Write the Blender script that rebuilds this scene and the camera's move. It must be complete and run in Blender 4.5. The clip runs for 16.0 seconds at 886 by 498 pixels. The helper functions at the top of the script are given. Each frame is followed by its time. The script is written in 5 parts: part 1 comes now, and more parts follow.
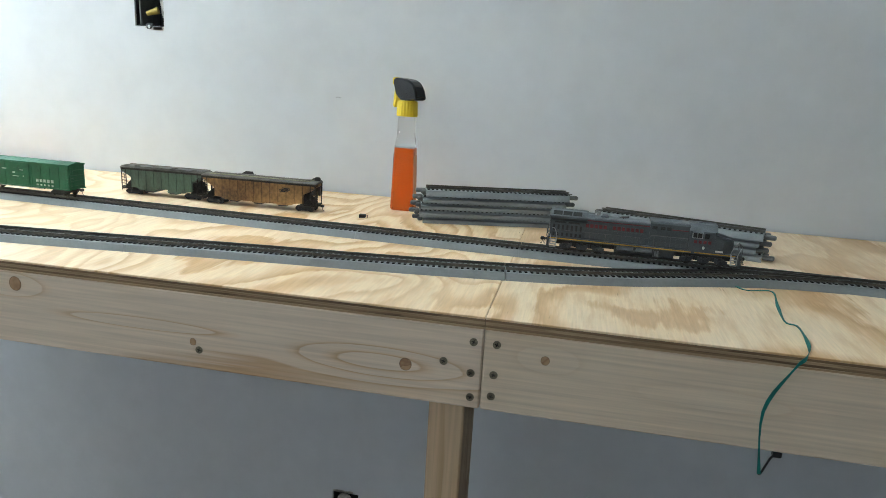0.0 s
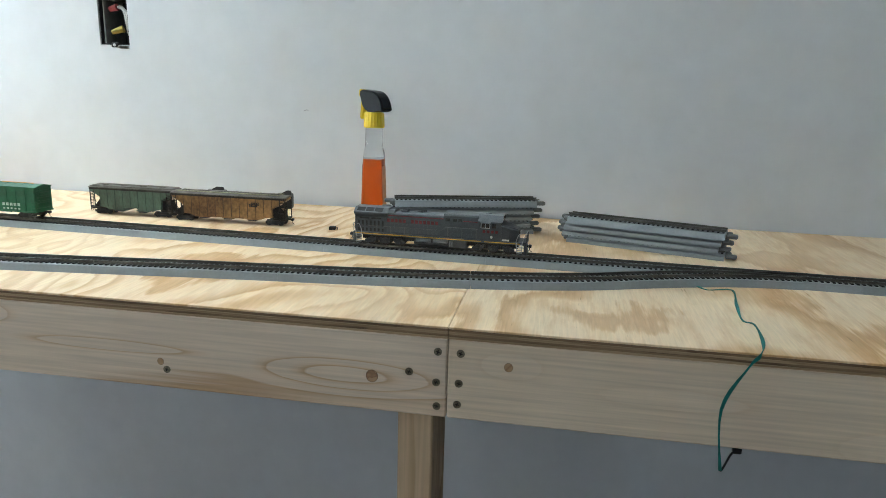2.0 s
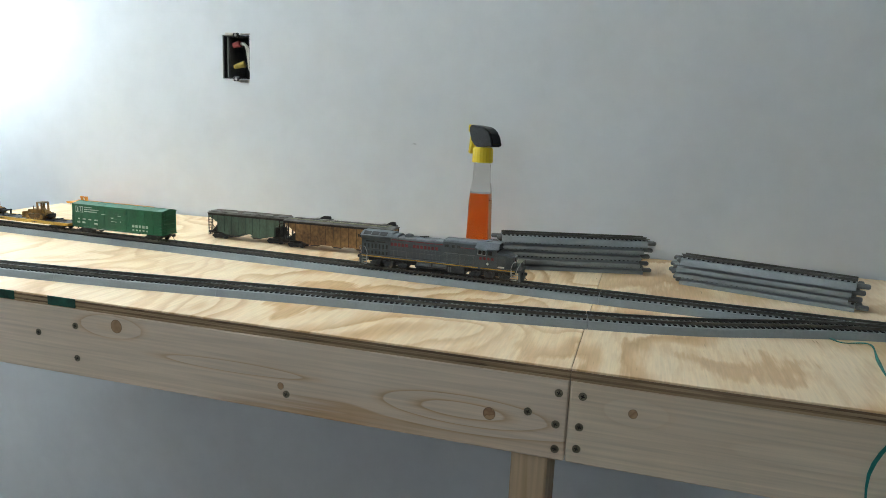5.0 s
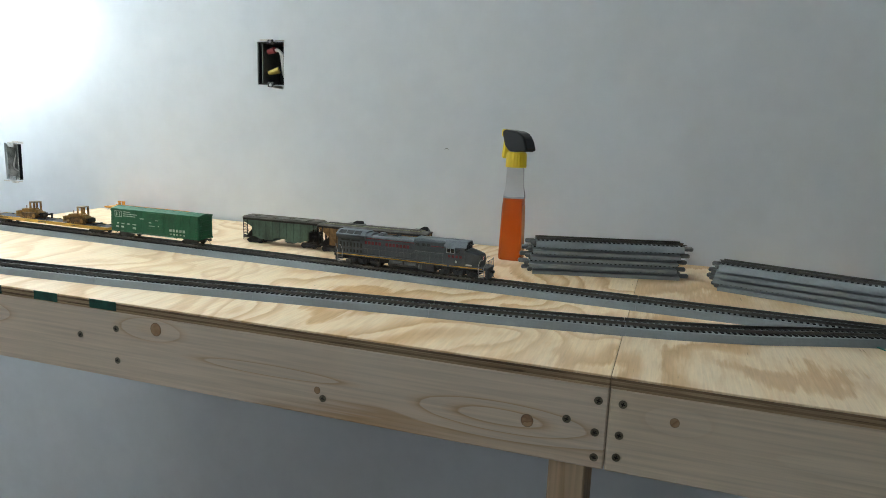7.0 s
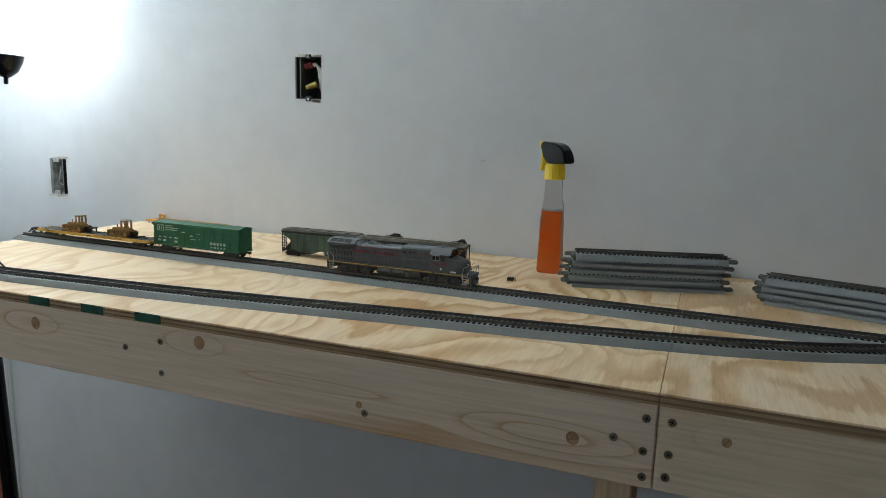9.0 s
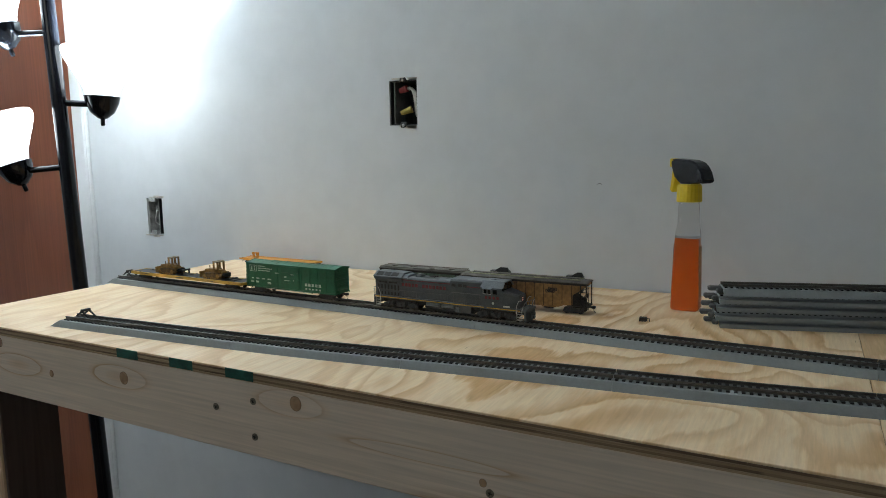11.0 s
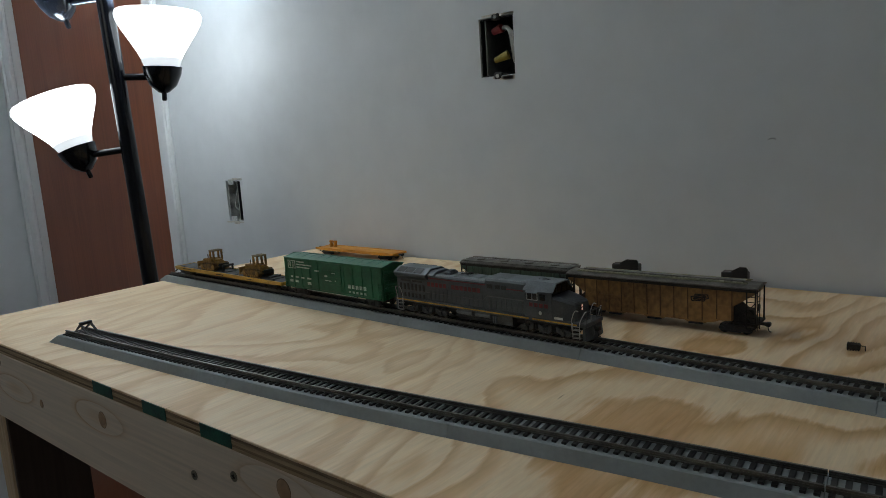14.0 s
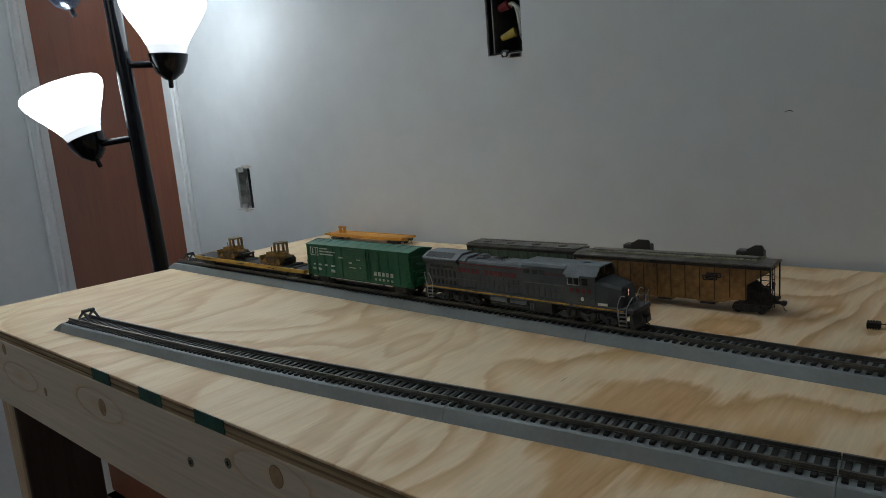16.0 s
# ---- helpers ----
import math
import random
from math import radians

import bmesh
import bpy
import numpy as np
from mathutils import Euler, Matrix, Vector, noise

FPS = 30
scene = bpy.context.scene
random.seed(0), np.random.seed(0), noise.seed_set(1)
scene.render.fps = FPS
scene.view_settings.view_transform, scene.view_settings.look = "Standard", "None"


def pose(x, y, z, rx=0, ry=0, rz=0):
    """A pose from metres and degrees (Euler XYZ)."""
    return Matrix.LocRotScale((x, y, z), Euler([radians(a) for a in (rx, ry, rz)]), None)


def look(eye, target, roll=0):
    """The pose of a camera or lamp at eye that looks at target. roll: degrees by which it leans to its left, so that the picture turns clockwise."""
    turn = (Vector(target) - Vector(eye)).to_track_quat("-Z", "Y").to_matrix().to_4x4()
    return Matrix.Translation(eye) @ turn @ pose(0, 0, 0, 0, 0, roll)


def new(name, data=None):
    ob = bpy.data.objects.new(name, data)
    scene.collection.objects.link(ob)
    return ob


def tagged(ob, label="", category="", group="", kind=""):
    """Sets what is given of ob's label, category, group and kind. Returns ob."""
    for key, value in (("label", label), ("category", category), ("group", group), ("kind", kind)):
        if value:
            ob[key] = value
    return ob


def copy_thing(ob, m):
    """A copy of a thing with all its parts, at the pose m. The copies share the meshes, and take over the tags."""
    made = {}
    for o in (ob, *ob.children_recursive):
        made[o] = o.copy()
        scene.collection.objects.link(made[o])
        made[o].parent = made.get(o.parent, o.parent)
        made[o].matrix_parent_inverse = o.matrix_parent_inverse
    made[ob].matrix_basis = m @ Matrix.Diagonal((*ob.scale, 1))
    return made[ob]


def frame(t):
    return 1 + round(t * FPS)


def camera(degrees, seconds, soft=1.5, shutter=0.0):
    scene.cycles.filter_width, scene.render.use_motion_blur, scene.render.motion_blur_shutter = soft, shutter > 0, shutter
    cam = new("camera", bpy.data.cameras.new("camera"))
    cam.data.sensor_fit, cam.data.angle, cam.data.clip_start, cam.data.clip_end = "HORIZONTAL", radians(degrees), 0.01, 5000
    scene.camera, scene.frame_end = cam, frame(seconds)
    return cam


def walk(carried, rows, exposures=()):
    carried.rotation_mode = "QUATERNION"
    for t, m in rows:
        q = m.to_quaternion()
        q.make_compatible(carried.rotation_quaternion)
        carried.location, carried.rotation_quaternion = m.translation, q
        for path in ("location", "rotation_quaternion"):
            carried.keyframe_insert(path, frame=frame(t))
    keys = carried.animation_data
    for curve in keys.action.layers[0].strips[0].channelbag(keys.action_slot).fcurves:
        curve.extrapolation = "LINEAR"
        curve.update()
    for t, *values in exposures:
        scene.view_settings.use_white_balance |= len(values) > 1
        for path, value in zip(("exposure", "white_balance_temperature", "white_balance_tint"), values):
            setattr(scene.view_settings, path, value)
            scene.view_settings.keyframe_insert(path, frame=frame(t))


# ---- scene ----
cam = camera(65.6, 16.0, 0.6)
PATH = [
    (0, (0.074, -0.631, 1.223), (-0.289, 1.276, 0.742), 3.3),
    (0.5, (0.079, -0.627, 1.221), (-0.293, 1.274, 0.72), 2.9),
    (1, (0.088, -0.631, 1.228), (-0.283, 1.271, 0.732), 2.5),
    (1.5, (0.094, -0.63, 1.225), (-0.242, 1.283, 0.748), 2.4),
    (2, (0.099, -0.634, 1.233), (-0.224, 1.284, 0.766), 1.6),
    (2.5, (0.085, -0.632, 1.233), (-0.257, 1.291, 0.807), 2.2),
    (3, (0.074, -0.636, 1.232), (-0.292, 1.286, 0.82), 2.3),
    (3.5, (0.068, -0.641, 1.233), (-0.364, 1.268, 0.82), 2.3),
    (4, (0.059, -0.641, 1.234), (-0.433, 1.256, 0.834), 2.3),
    (6.5, (0.046, -0.642, 1.235), (-0.535, 1.235, 0.859), 2.4),
    (7, (0.039, -0.642, 1.234), (-0.579, 1.224, 0.862), 2.2),
    (7.5, (0.029, -0.641, 1.238), (-0.635, 1.211, 0.879), 2.1),
    (8, (0.026, -0.642, 1.236), (-0.662, 1.204, 0.889), 1.9),
    (10.5, (0.011, -0.628, 1.236), (-0.741, 1.194, 0.897), 1.0),
    (11, (-0.063, -0.541, 1.232), (-0.997, 1.206, 0.959), -0.9),
    (11.5, (-0.14, -0.444, 1.214), (-1.243, 1.201, 0.939), -1.9),
    (12, (-0.146, -0.351, 1.205), (-1.309, 1.257, 0.955), 0.1),
    (12.5, (-0.128, -0.361, 1.223), (-1.284, 1.245, 0.937), -1.6),
    (13, (-0.139, -0.347, 1.221), (-1.33, 1.239, 0.966), -0.9),
    (13.5, (-0.148, -0.308, 1.217), (-1.363, 1.259, 0.952), -2.0),
    (14, (-0.159, -0.26, 1.205), (-1.426, 1.254, 0.881), -3.6),
    (14.5, (-0.161, -0.245, 1.201), (-1.467, 1.229, 0.853), -3.9),
    (15, (-0.16, -0.241, 1.198), (-1.473, 1.227, 0.852), -3.8),
    (15.5, (-0.161, -0.24, 1.196), (-1.468, 1.233, 0.848), -4.0),
    (16, (-0.157, -0.236, 1.194), (-1.466, 1.234, 0.84), -4.7),
]
# brightness follows the clip's own exposure
STOPS = [(0, 0.9, 6350, 8), (3.0, 0.82, 6350, 8), (4.0, 0.68, 6400, 8), (6.5, 0.53, 6450, 8), (8.2, 0.05, 6500, 9), (10.5, -0.1, 6550, 9), (11.5, -0.57, 6550, 9), (12.5, -0.91, 6550, 10), (14.0, -1.25, 6550, 10), (16, -1.13, 6550, 10)]
walk(cam, [(t, look(eye, target, roll)) for t, eye, target, roll in PATH], STOPS)


# ---- world and light ----
world = bpy.data.worlds.new("world")
scene.world = world
world.use_nodes = True
wn = world.node_tree
sky = wn.nodes.new("ShaderNodeTexSky")
sky.sky_type = "NISHITA"
sky.sun_disc = False
sky.sun_elevation = radians(35)
sky.sun_rotation = radians(160)
wn.links.new(sky.outputs[0], wn.nodes["Background"].inputs[0])
wn.nodes["Background"].inputs[1].default_value = 0.1


def area_lamp(name, eye, target, sx, sy, watts, colour):
    d = bpy.data.lights.new(name, "AREA")
    d.shape, d.size, d.size_y, d.energy, d.color = "RECTANGLE", sx, sy, watts, colour
    ob = new(name, d)
    ob.matrix_world = look(eye, target)
    return ob


# daylight through the window in the wall behind the camera
area_lamp("window_light", (-0.75, -2.60, 1.93), (0.0, 0.3, 1.0), 1.5, 0.66, 3.5, (0.93, 0.97, 1.0))

# ---- materials ----


def mat(name, colour, rough=0.5, metal=0.0, var=0.12, scale=40.0, bump=0.0, spec=0.5, coat=0.0, second=None, stretch=(1, 1, 1)):
    """A painted or moulded surface with variation at two scales and a fine relief."""
    m = bpy.data.materials.new(name)
    m.use_nodes = True
    nt = m.node_tree
    b = nt.nodes["Principled BSDF"]
    b.inputs["Roughness"].default_value, b.inputs["Metallic"].default_value = rough, metal
    b.inputs["Specular IOR Level"].default_value, b.inputs["Coat Weight"].default_value = spec, coat
    tc = nt.nodes.new("ShaderNodeTexCoord")
    mp = nt.nodes.new("ShaderNodeMapping")
    mp.inputs["Scale"].default_value = stretch
    nt.links.new(tc.outputs["Object"], mp.inputs[0])
    n1, n2 = nt.nodes.new("ShaderNodeTexNoise"), nt.nodes.new("ShaderNodeTexNoise")
    for n, s in ((n1, scale), (n2, scale * 9)):
        n.inputs["Scale"].default_value, n.inputs["Detail"].default_value = s, 4
        nt.links.new(mp.outputs[0], n.inputs["Vector"])
    add = nt.nodes.new("ShaderNodeMix")
    add.inputs[0].default_value = 0.4
    nt.links.new(n1.outputs["Fac"], add.inputs[2])
    nt.links.new(n2.outputs["Fac"], add.inputs[3])
    ramp = nt.nodes.new("ShaderNodeValToRGB")
    c2 = second or tuple(c * (1 - 2.2 * var) for c in colour)
    c1 = tuple(min(1, c * (1 + var)) for c in colour)
    ramp.color_ramp.elements[0].position, ramp.color_ramp.elements[1].position = 0.32, 0.66
    ramp.color_ramp.elements[0].color, ramp.color_ramp.elements[1].color = (*c2, 1), (*c1, 1)
    nt.links.new(add.outputs[0], ramp.inputs[0])
    nt.links.new(ramp.outputs[0], b.inputs["Base Color"])
    if bump:
        bp = nt.nodes.new("ShaderNodeBump")
        bp.inputs["Strength"].default_value, bp.inputs["Distance"].default_value = bump, 0.0006
        nt.links.new(n2.outputs["Fac"], bp.inputs["Height"])
        nt.links.new(bp.outputs[0], b.inputs["Normal"])
    return m


def wood(name, light, mid, dark, rings, stretch, seed, rough=0.6, contrast=1.0, warp=0.12, grain=(6, 260, 260), knots=(), layer=0.0, feather=0.25, bands=((0.28, 0), (0.55, 1), (0.82, 2), (0.90, 0))):
    """Softwood with contour-like growth bands, fine fibre streaks and blotches."""
    m = bpy.data.materials.new(name)
    m.use_nodes = True
    nt = m.node_tree
    b = nt.nodes["Principled BSDF"]
    b.inputs["Roughness"].default_value = rough
    tc = nt.nodes.new("ShaderNodeTexCoord")
    mp = nt.nodes.new("ShaderNodeMapping")
    mp.inputs["Scale"].default_value, mp.inputs["Location"].default_value = stretch, (seed, seed * 0.7, seed * 0.3)
    nt.links.new(tc.outputs["Object"], mp.inputs[0])
    big = nt.nodes.new("ShaderNodeTexNoise")
    big.inputs["Scale"].default_value, big.inputs["Detail"].default_value, big.inputs["Roughness"].default_value = 1.0, 2.5, 0.45
    big.inputs["Distortion"].default_value = warp
    nt.links.new(mp.outputs[0], big.inputs["Vector"])
    mul = nt.nodes.new("ShaderNodeMath")
    mul.operation, mul.inputs[1].default_value = "MULTIPLY", rings
    nt.links.new(big.outputs["Fac"], mul.inputs[0])
    field = mul.outputs[0]

    def plus(a, b):
        n = nt.nodes.new("ShaderNodeMath")
        n.operation = "ADD"
        nt.links.new(a, n.inputs[0])
        nt.links.new(b, n.inputs[1])
        return n.outputs[0]

    for kx, kz, sx, sz, amount in knots:
        km = nt.nodes.new("ShaderNodeMapping")
        km.inputs["Scale"].default_value = (1 / sx, 0, 1 / sz)
        km.inputs["Location"].default_value = (-kx / sx, 0, -kz / sz)
        nt.links.new(tc.outputs["Object"], km.inputs[0])
        ln = nt.nodes.new("ShaderNodeVectorMath")
        ln.operation = "LENGTH"
        nt.links.new(km.outputs[0], ln.inputs[0])
        hill = nt.nodes.new("ShaderNodeMapRange")
        hill.interpolation_type = "SMOOTHERSTEP"
        hill.inputs[1].default_value, hill.inputs[2].default_value = 0.0, 1.0
        hill.inputs[3].default_value, hill.inputs[4].default_value = amount, 0.0
        nt.links.new(ln.outputs["Value"], hill.inputs[0])
        field = plus(field, hill.outputs[0])
    if layer:
        sp = nt.nodes.new("ShaderNodeSeparateXYZ")
        nt.links.new(tc.outputs["Object"], sp.inputs[0])
        lm = nt.nodes.new("ShaderNodeMath")
        lm.operation, lm.inputs[1].default_value = "MULTIPLY", layer
        nt.links.new(sp.outputs[2], lm.inputs[0])
        field = plus(field, lm.outputs[0])
    mpf = nt.nodes.new("ShaderNodeMapping")
    mpf.inputs["Scale"].default_value = tuple(g * 0.55 for g in grain)
    nt.links.new(tc.outputs["Object"], mpf.inputs[0])
    fibre = nt.nodes.new("ShaderNodeTexNoise")
    fibre.inputs["Scale"].default_value, fibre.inputs["Detail"].default_value = 1.0, 4
    nt.links.new(mpf.outputs[0], fibre.inputs["Vector"])
    fm = nt.nodes.new("ShaderNodeMath")
    fm.operation, fm.inputs[1].default_value = "MULTIPLY", feather
    nt.links.new(fibre.outputs["Fac"], fm.inputs[0])
    field = plus(field, fm.outputs[0])
    fr = nt.nodes.new("ShaderNodeMath")
    fr.operation = "FRACT"
    nt.links.new(field, fr.inputs[0])
    ramp = nt.nodes.new("ShaderNodeValToRGB")
    e = ramp.color_ramp.elements
    e[0].position, e[0].color = 0.0, (*light, 1)
    e[1].position, e[1].color = 1.0, (*light, 1)
    for p, c in bands:
        k = e.new(p)
        k.color = (*(light, mid, dark)[c], 1)
    nt.links.new(fr.outputs[0], ramp.inputs[0])
    mp2 = nt.nodes.new("ShaderNodeMapping")
    mp2.inputs["Scale"].default_value = grain
    nt.links.new(tc.outputs["Object"], mp2.inputs[0])
    fine = nt.nodes.new("ShaderNodeTexNoise")
    fine.inputs["Scale"].default_value, fine.inputs["Detail"].default_value = 1.0, 3
    nt.links.new(mp2.outputs[0], fine.inputs["Vector"])
    fr2 = nt.nodes.new("ShaderNodeMapRange")
    fr2.inputs[1].default_value, fr2.inputs[2].default_value = 0.3, 0.7
    fr2.inputs[3].default_value, fr2.inputs[4].default_value = 0.86, 1.08
    nt.links.new(fine.outputs["Fac"], fr2.inputs[0])
    blot = nt.nodes.new("ShaderNodeTexNoise")
    blot.inputs["Scale"].default_value, blot.inputs["Detail"].default_value = 5.0, 3
    nt.links.new(tc.outputs["Object"], blot.inputs["Vector"])
    br = nt.nodes.new("ShaderNodeMapRange")
    br.inputs[1].default_value, br.inputs[2].default_value = 0.35, 0.65
    br.inputs[3].default_value, br.inputs[4].default_value = 0.4 * contrast, contrast
    nt.links.new(blot.outputs["Fac"], br.inputs[0])
    base = nt.nodes.new("ShaderNodeMix")
    base.data_type = "RGBA"
    base.inputs[6].default_value = (*light, 1)
    nt.links.new(br.outputs[0], base.inputs[0])
    nt.links.new(ramp.outputs[0], base.inputs[7])
    fin = nt.nodes.new("ShaderNodeMix")
    fin.data_type, fin.blend_type = "RGBA", "MULTIPLY"
    fin.inputs[0].default_value = 1.0
    nt.links.new(base.outputs[2], fin.inputs[6])
    nt.links.new(fr2.outputs[0], fin.inputs[7])
    nt.links.new(fin.outputs[2], b.inputs["Base Color"])
    bp = nt.nodes.new("ShaderNodeBump")
    bp.inputs["Strength"].default_value, bp.inputs["Distance"].default_value = 0.25, 0.0004
    nt.links.new(fine.outputs["Fac"], bp.inputs["Height"])
    nt.links.new(bp.outputs[0], b.inputs["Normal"])
    return m


def veneer(name, pale, tan, brown, rings, stretch, seed, figure):
    """Rotary-cut softwood face: pale and tan bands in flame shapes along y, feathered edges, torn fibres.

    figure: the grain is plainer at the first x than at the second, by the share that comes third.
    """
    m = bpy.data.materials.new(name)
    m.use_nodes = True
    nt = m.node_tree
    b = nt.nodes["Principled BSDF"]
    b.inputs["Roughness"].default_value = 0.52
    tc = nt.nodes.new("ShaderNodeTexCoord")

    def noise_at(scale, detail, rough=0.5, warp=0.0, at=0.0):
        mp = nt.nodes.new("ShaderNodeMapping")
        mp.inputs["Scale"].default_value, mp.inputs["Location"].default_value = scale, (at, at * 0.7, at * 0.3)
        nt.links.new(tc.outputs["Object"], mp.inputs[0])
        n = nt.nodes.new("ShaderNodeTexNoise")
        n.inputs["Scale"].default_value, n.inputs["Detail"].default_value = 1.0, detail
        n.inputs["Roughness"].default_value, n.inputs["Distortion"].default_value = rough, warp
        nt.links.new(mp.outputs[0], n.inputs["Vector"])
        return n.outputs["Fac"]

    def calc(op, a, b):
        n = nt.nodes.new("ShaderNodeMath")
        n.operation = op
        for socket, value in zip(n.inputs, (a, b)):
            if isinstance(value, float):
                socket.default_value = value
            else:
                nt.links.new(value, socket)
        return n.outputs[0]

    def ranged(value, a, b, c, d):
        n = nt.nodes.new("ShaderNodeMapRange")
        for k, x in enumerate((a, b, c, d)):
            n.inputs[k + 1].default_value = x
        nt.links.new(value, n.inputs[0])
        return n.outputs[0]

    def blend(fac, a, b, how="MIX"):
        n = nt.nodes.new("ShaderNodeMix")
        n.data_type, n.blend_type = "RGBA", how
        for socket, value in ((n.inputs[0], fac), (n.inputs[6], a), (n.inputs[7], b)):
            if isinstance(value, (float, tuple)):
                socket.default_value = value
            else:
                nt.links.new(value, socket)
        return n.outputs[2]

    field = calc("MULTIPLY", noise_at(stretch, 2.0, 0.42, 0.55, seed), float(rings))
    ripple = calc("MULTIPLY", noise_at((20, 12, 1), 2.0, 0.5, 0.0, seed + 3), 0.55)
    fibre = noise_at((150, 13, 1), 3.0, 0.6, 0.0, seed + 7)
    field = calc("ADD", calc("ADD", field, ripple), calc("MULTIPLY", fibre, 0.42))
    saw = calc("FRACT", field, 0.0)
    ramp = nt.nodes.new("ShaderNodeValToRGB")
    e = ramp.color_ramp.elements
    e[0].position, e[0].color = 0.0, (*pale, 1)
    e[1].position, e[1].color = 1.0, (*pale, 1)
    for p, c in ((0.38, pale), (0.64, tan), (0.85, brown), (0.92, tan)):
        e.new(p).color = (*c, 1)
    nt.links.new(saw, ramp.inputs[0])
    patch = ranged(noise_at((4, 2.2, 1), 3.0, 0.5, 0.0, seed + 11), 0.34, 0.58, 0.45, 1.0)
    xyz = nt.nodes.new("ShaderNodeSeparateXYZ")
    nt.links.new(tc.outputs["Object"], xyz.inputs[0])
    patch = calc("MULTIPLY", patch, ranged(xyz.outputs[0], figure[0], figure[1], figure[2], 1.0))
    colour = blend(patch, (*pale, 1), ramp.outputs[0])
    grain = ranged(noise_at((420, 22, 1), 3.0, 0.6, 0.0, seed), 0.3, 0.7, 0.91, 1.06)
    colour = blend(1.0, colour, grain, "MULTIPLY")
    mottle = ranged(noise_at((70, 11, 1), 4.0, 0.65, 0.3, seed + 9), 0.47, 0.66, 0.0, 0.55)
    colour = blend(mottle, colour, (*tan, 1))
    tear = ranged(noise_at((260, 22, 1), 1.0, 0.4, 0.0, seed + 5), 0.77, 0.83, 0.0, 0.6)
    colour = blend(tear, colour, (0.26, 0.14, 0.06, 1))
    nt.links.new(colour, b.inputs["Base Color"])
    bp = nt.nodes.new("ShaderNodeBump")
    bp.inputs["Strength"].default_value, bp.inputs["Distance"].default_value = 0.3, 0.0005
    nt.links.new(calc("SUBTRACT", fibre, tear), bp.inputs["Height"])
    nt.links.new(bp.outputs[0], b.inputs["Normal"])
    return m


def glow(name, colour, strength):
    m = bpy.data.materials.new(name)
    m.use_nodes = True
    b = m.node_tree.nodes["Principled BSDF"]
    b.inputs["Base Color"].default_value = (*colour, 1)
    b.inputs["Emission Color"].default_value = (*colour, 1)
    b.inputs["Emission Strength"].default_value = strength
    return m


WALL = mat("wall_primer", (0.71, 0.73, 0.745), 0.6, var=0.035, scale=2.6, bump=0.25)
CEIL = mat("ceiling_paint", (0.86, 0.86, 0.85), 0.8, var=0.02, scale=3)
FLOOR = mat("floor_board", (0.105, 0.072, 0.046), 0.7, var=0.2, scale=4)
TRIM = mat("trim_paint", (0.80, 0.81, 0.82), 0.35, var=0.02, scale=8)
DOOR = wood("door_wood", (0.27, 0.082, 0.036), (0.23, 0.066, 0.028), (0.18, 0.048, 0.020), 7, (3, 3, 0.6), 3.1, 0.45, 0.6, grain=(150, 150, 4))
PLY_A = veneer("plywood_face_west", (0.89, 0.675, 0.435), (0.73, 0.460, 0.222), (0.60, 0.330, 0.130), 12.5, (4.2, 2.9, 1), 1.7, (-1.1, -0.35, 0.42))
PLY_B = veneer("plywood_face_east", (0.89, 0.690, 0.460), (0.70, 0.450, 0.225), (0.59, 0.335, 0.145), 5.0, (3.8, 2.8, 1), 6.3, (0.0, 0.3, 0.9))
PLY_LIGHT = wood("plywood_ply_light", (0.46, 0.32, 0.18), (0.36, 0.24, 0.13), (0.26, 0.16, 0.08), 4, (4, 40, 90), 2.0, 0.75, 1.0)
PLY_DARK = wood("plywood_ply_dark", (0.27, 0.175, 0.095), (0.20, 0.12, 0.065), (0.11, 0.065, 0.035), 4, (5, 40, 90), 5.0, 0.8, 1.0)
PINE_A = wood("pine_board_west", (0.74, 0.60, 0.455), (0.70, 0.52, 0.345), (0.54, 0.33, 0.165), 2.4, (0.8, 8, 7), 0.6, 0.5, 1.0, 0.25, grain=(7, 300, 300), feather=0.22,
              knots=((-0.105, 0.938, 0.160, 0.030, 2.3), (-0.37, 0.946, 0.20, 0.014, 1.3), (-0.540, 0.972, 0.08, 0.026, 1.4), (-0.816, 0.962, 0.09, 0.026, 1.5), (-1.03, 0.950, 0.10, 0.028, 1.6)), layer=3.0, bands=((0.50, 0), (0.74, 1), (0.90, 2), (0.96, 0)))
PINE_B = wood("pine_board_east", (0.75, 0.61, 0.45), (0.72, 0.57, 0.40), (0.64, 0.46, 0.29), 1.6, (0.7, 7, 6), 4.4, 0.5, 0.5, 0.25, grain=(7, 300, 300), feather=0.22,
              knots=((0.064, 0.963, 0.045, 0.020, 1.0), (0.22, 0.945, 0.12, 0.018, 0.9), (0.42, 0.915, 0.09, 0.03, 0.9)), layer=2.0, bands=((0.50, 0), (0.74, 1), (0.90, 2), (0.96, 0)))
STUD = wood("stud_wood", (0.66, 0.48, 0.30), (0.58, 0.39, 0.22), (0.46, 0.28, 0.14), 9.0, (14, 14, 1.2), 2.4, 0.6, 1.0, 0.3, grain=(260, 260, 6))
# stud wood darkened to paint in the shade on one leg side
STUD_SHADED = wood("stud_shaded", (0.13, 0.085, 0.06), (0.11, 0.07, 0.05), (0.08, 0.05, 0.035), 7.0, (10, 10, 1.2), 1.4, 0.7, 0.8, 0.3, grain=(260, 260, 6))
KNOT = wood("knot_wood", (0.46, 0.28, 0.145), (0.36, 0.20, 0.095), (0.24, 0.12, 0.06), 4, (60, 60, 60), 1.0, 0.6, 1.0, 0.2, grain=(150, 150, 150))
GREEN_PAINT = mat("green_edge_paint", (0.012, 0.085, 0.055), 0.55, var=0.3, scale=60, bump=0.2)
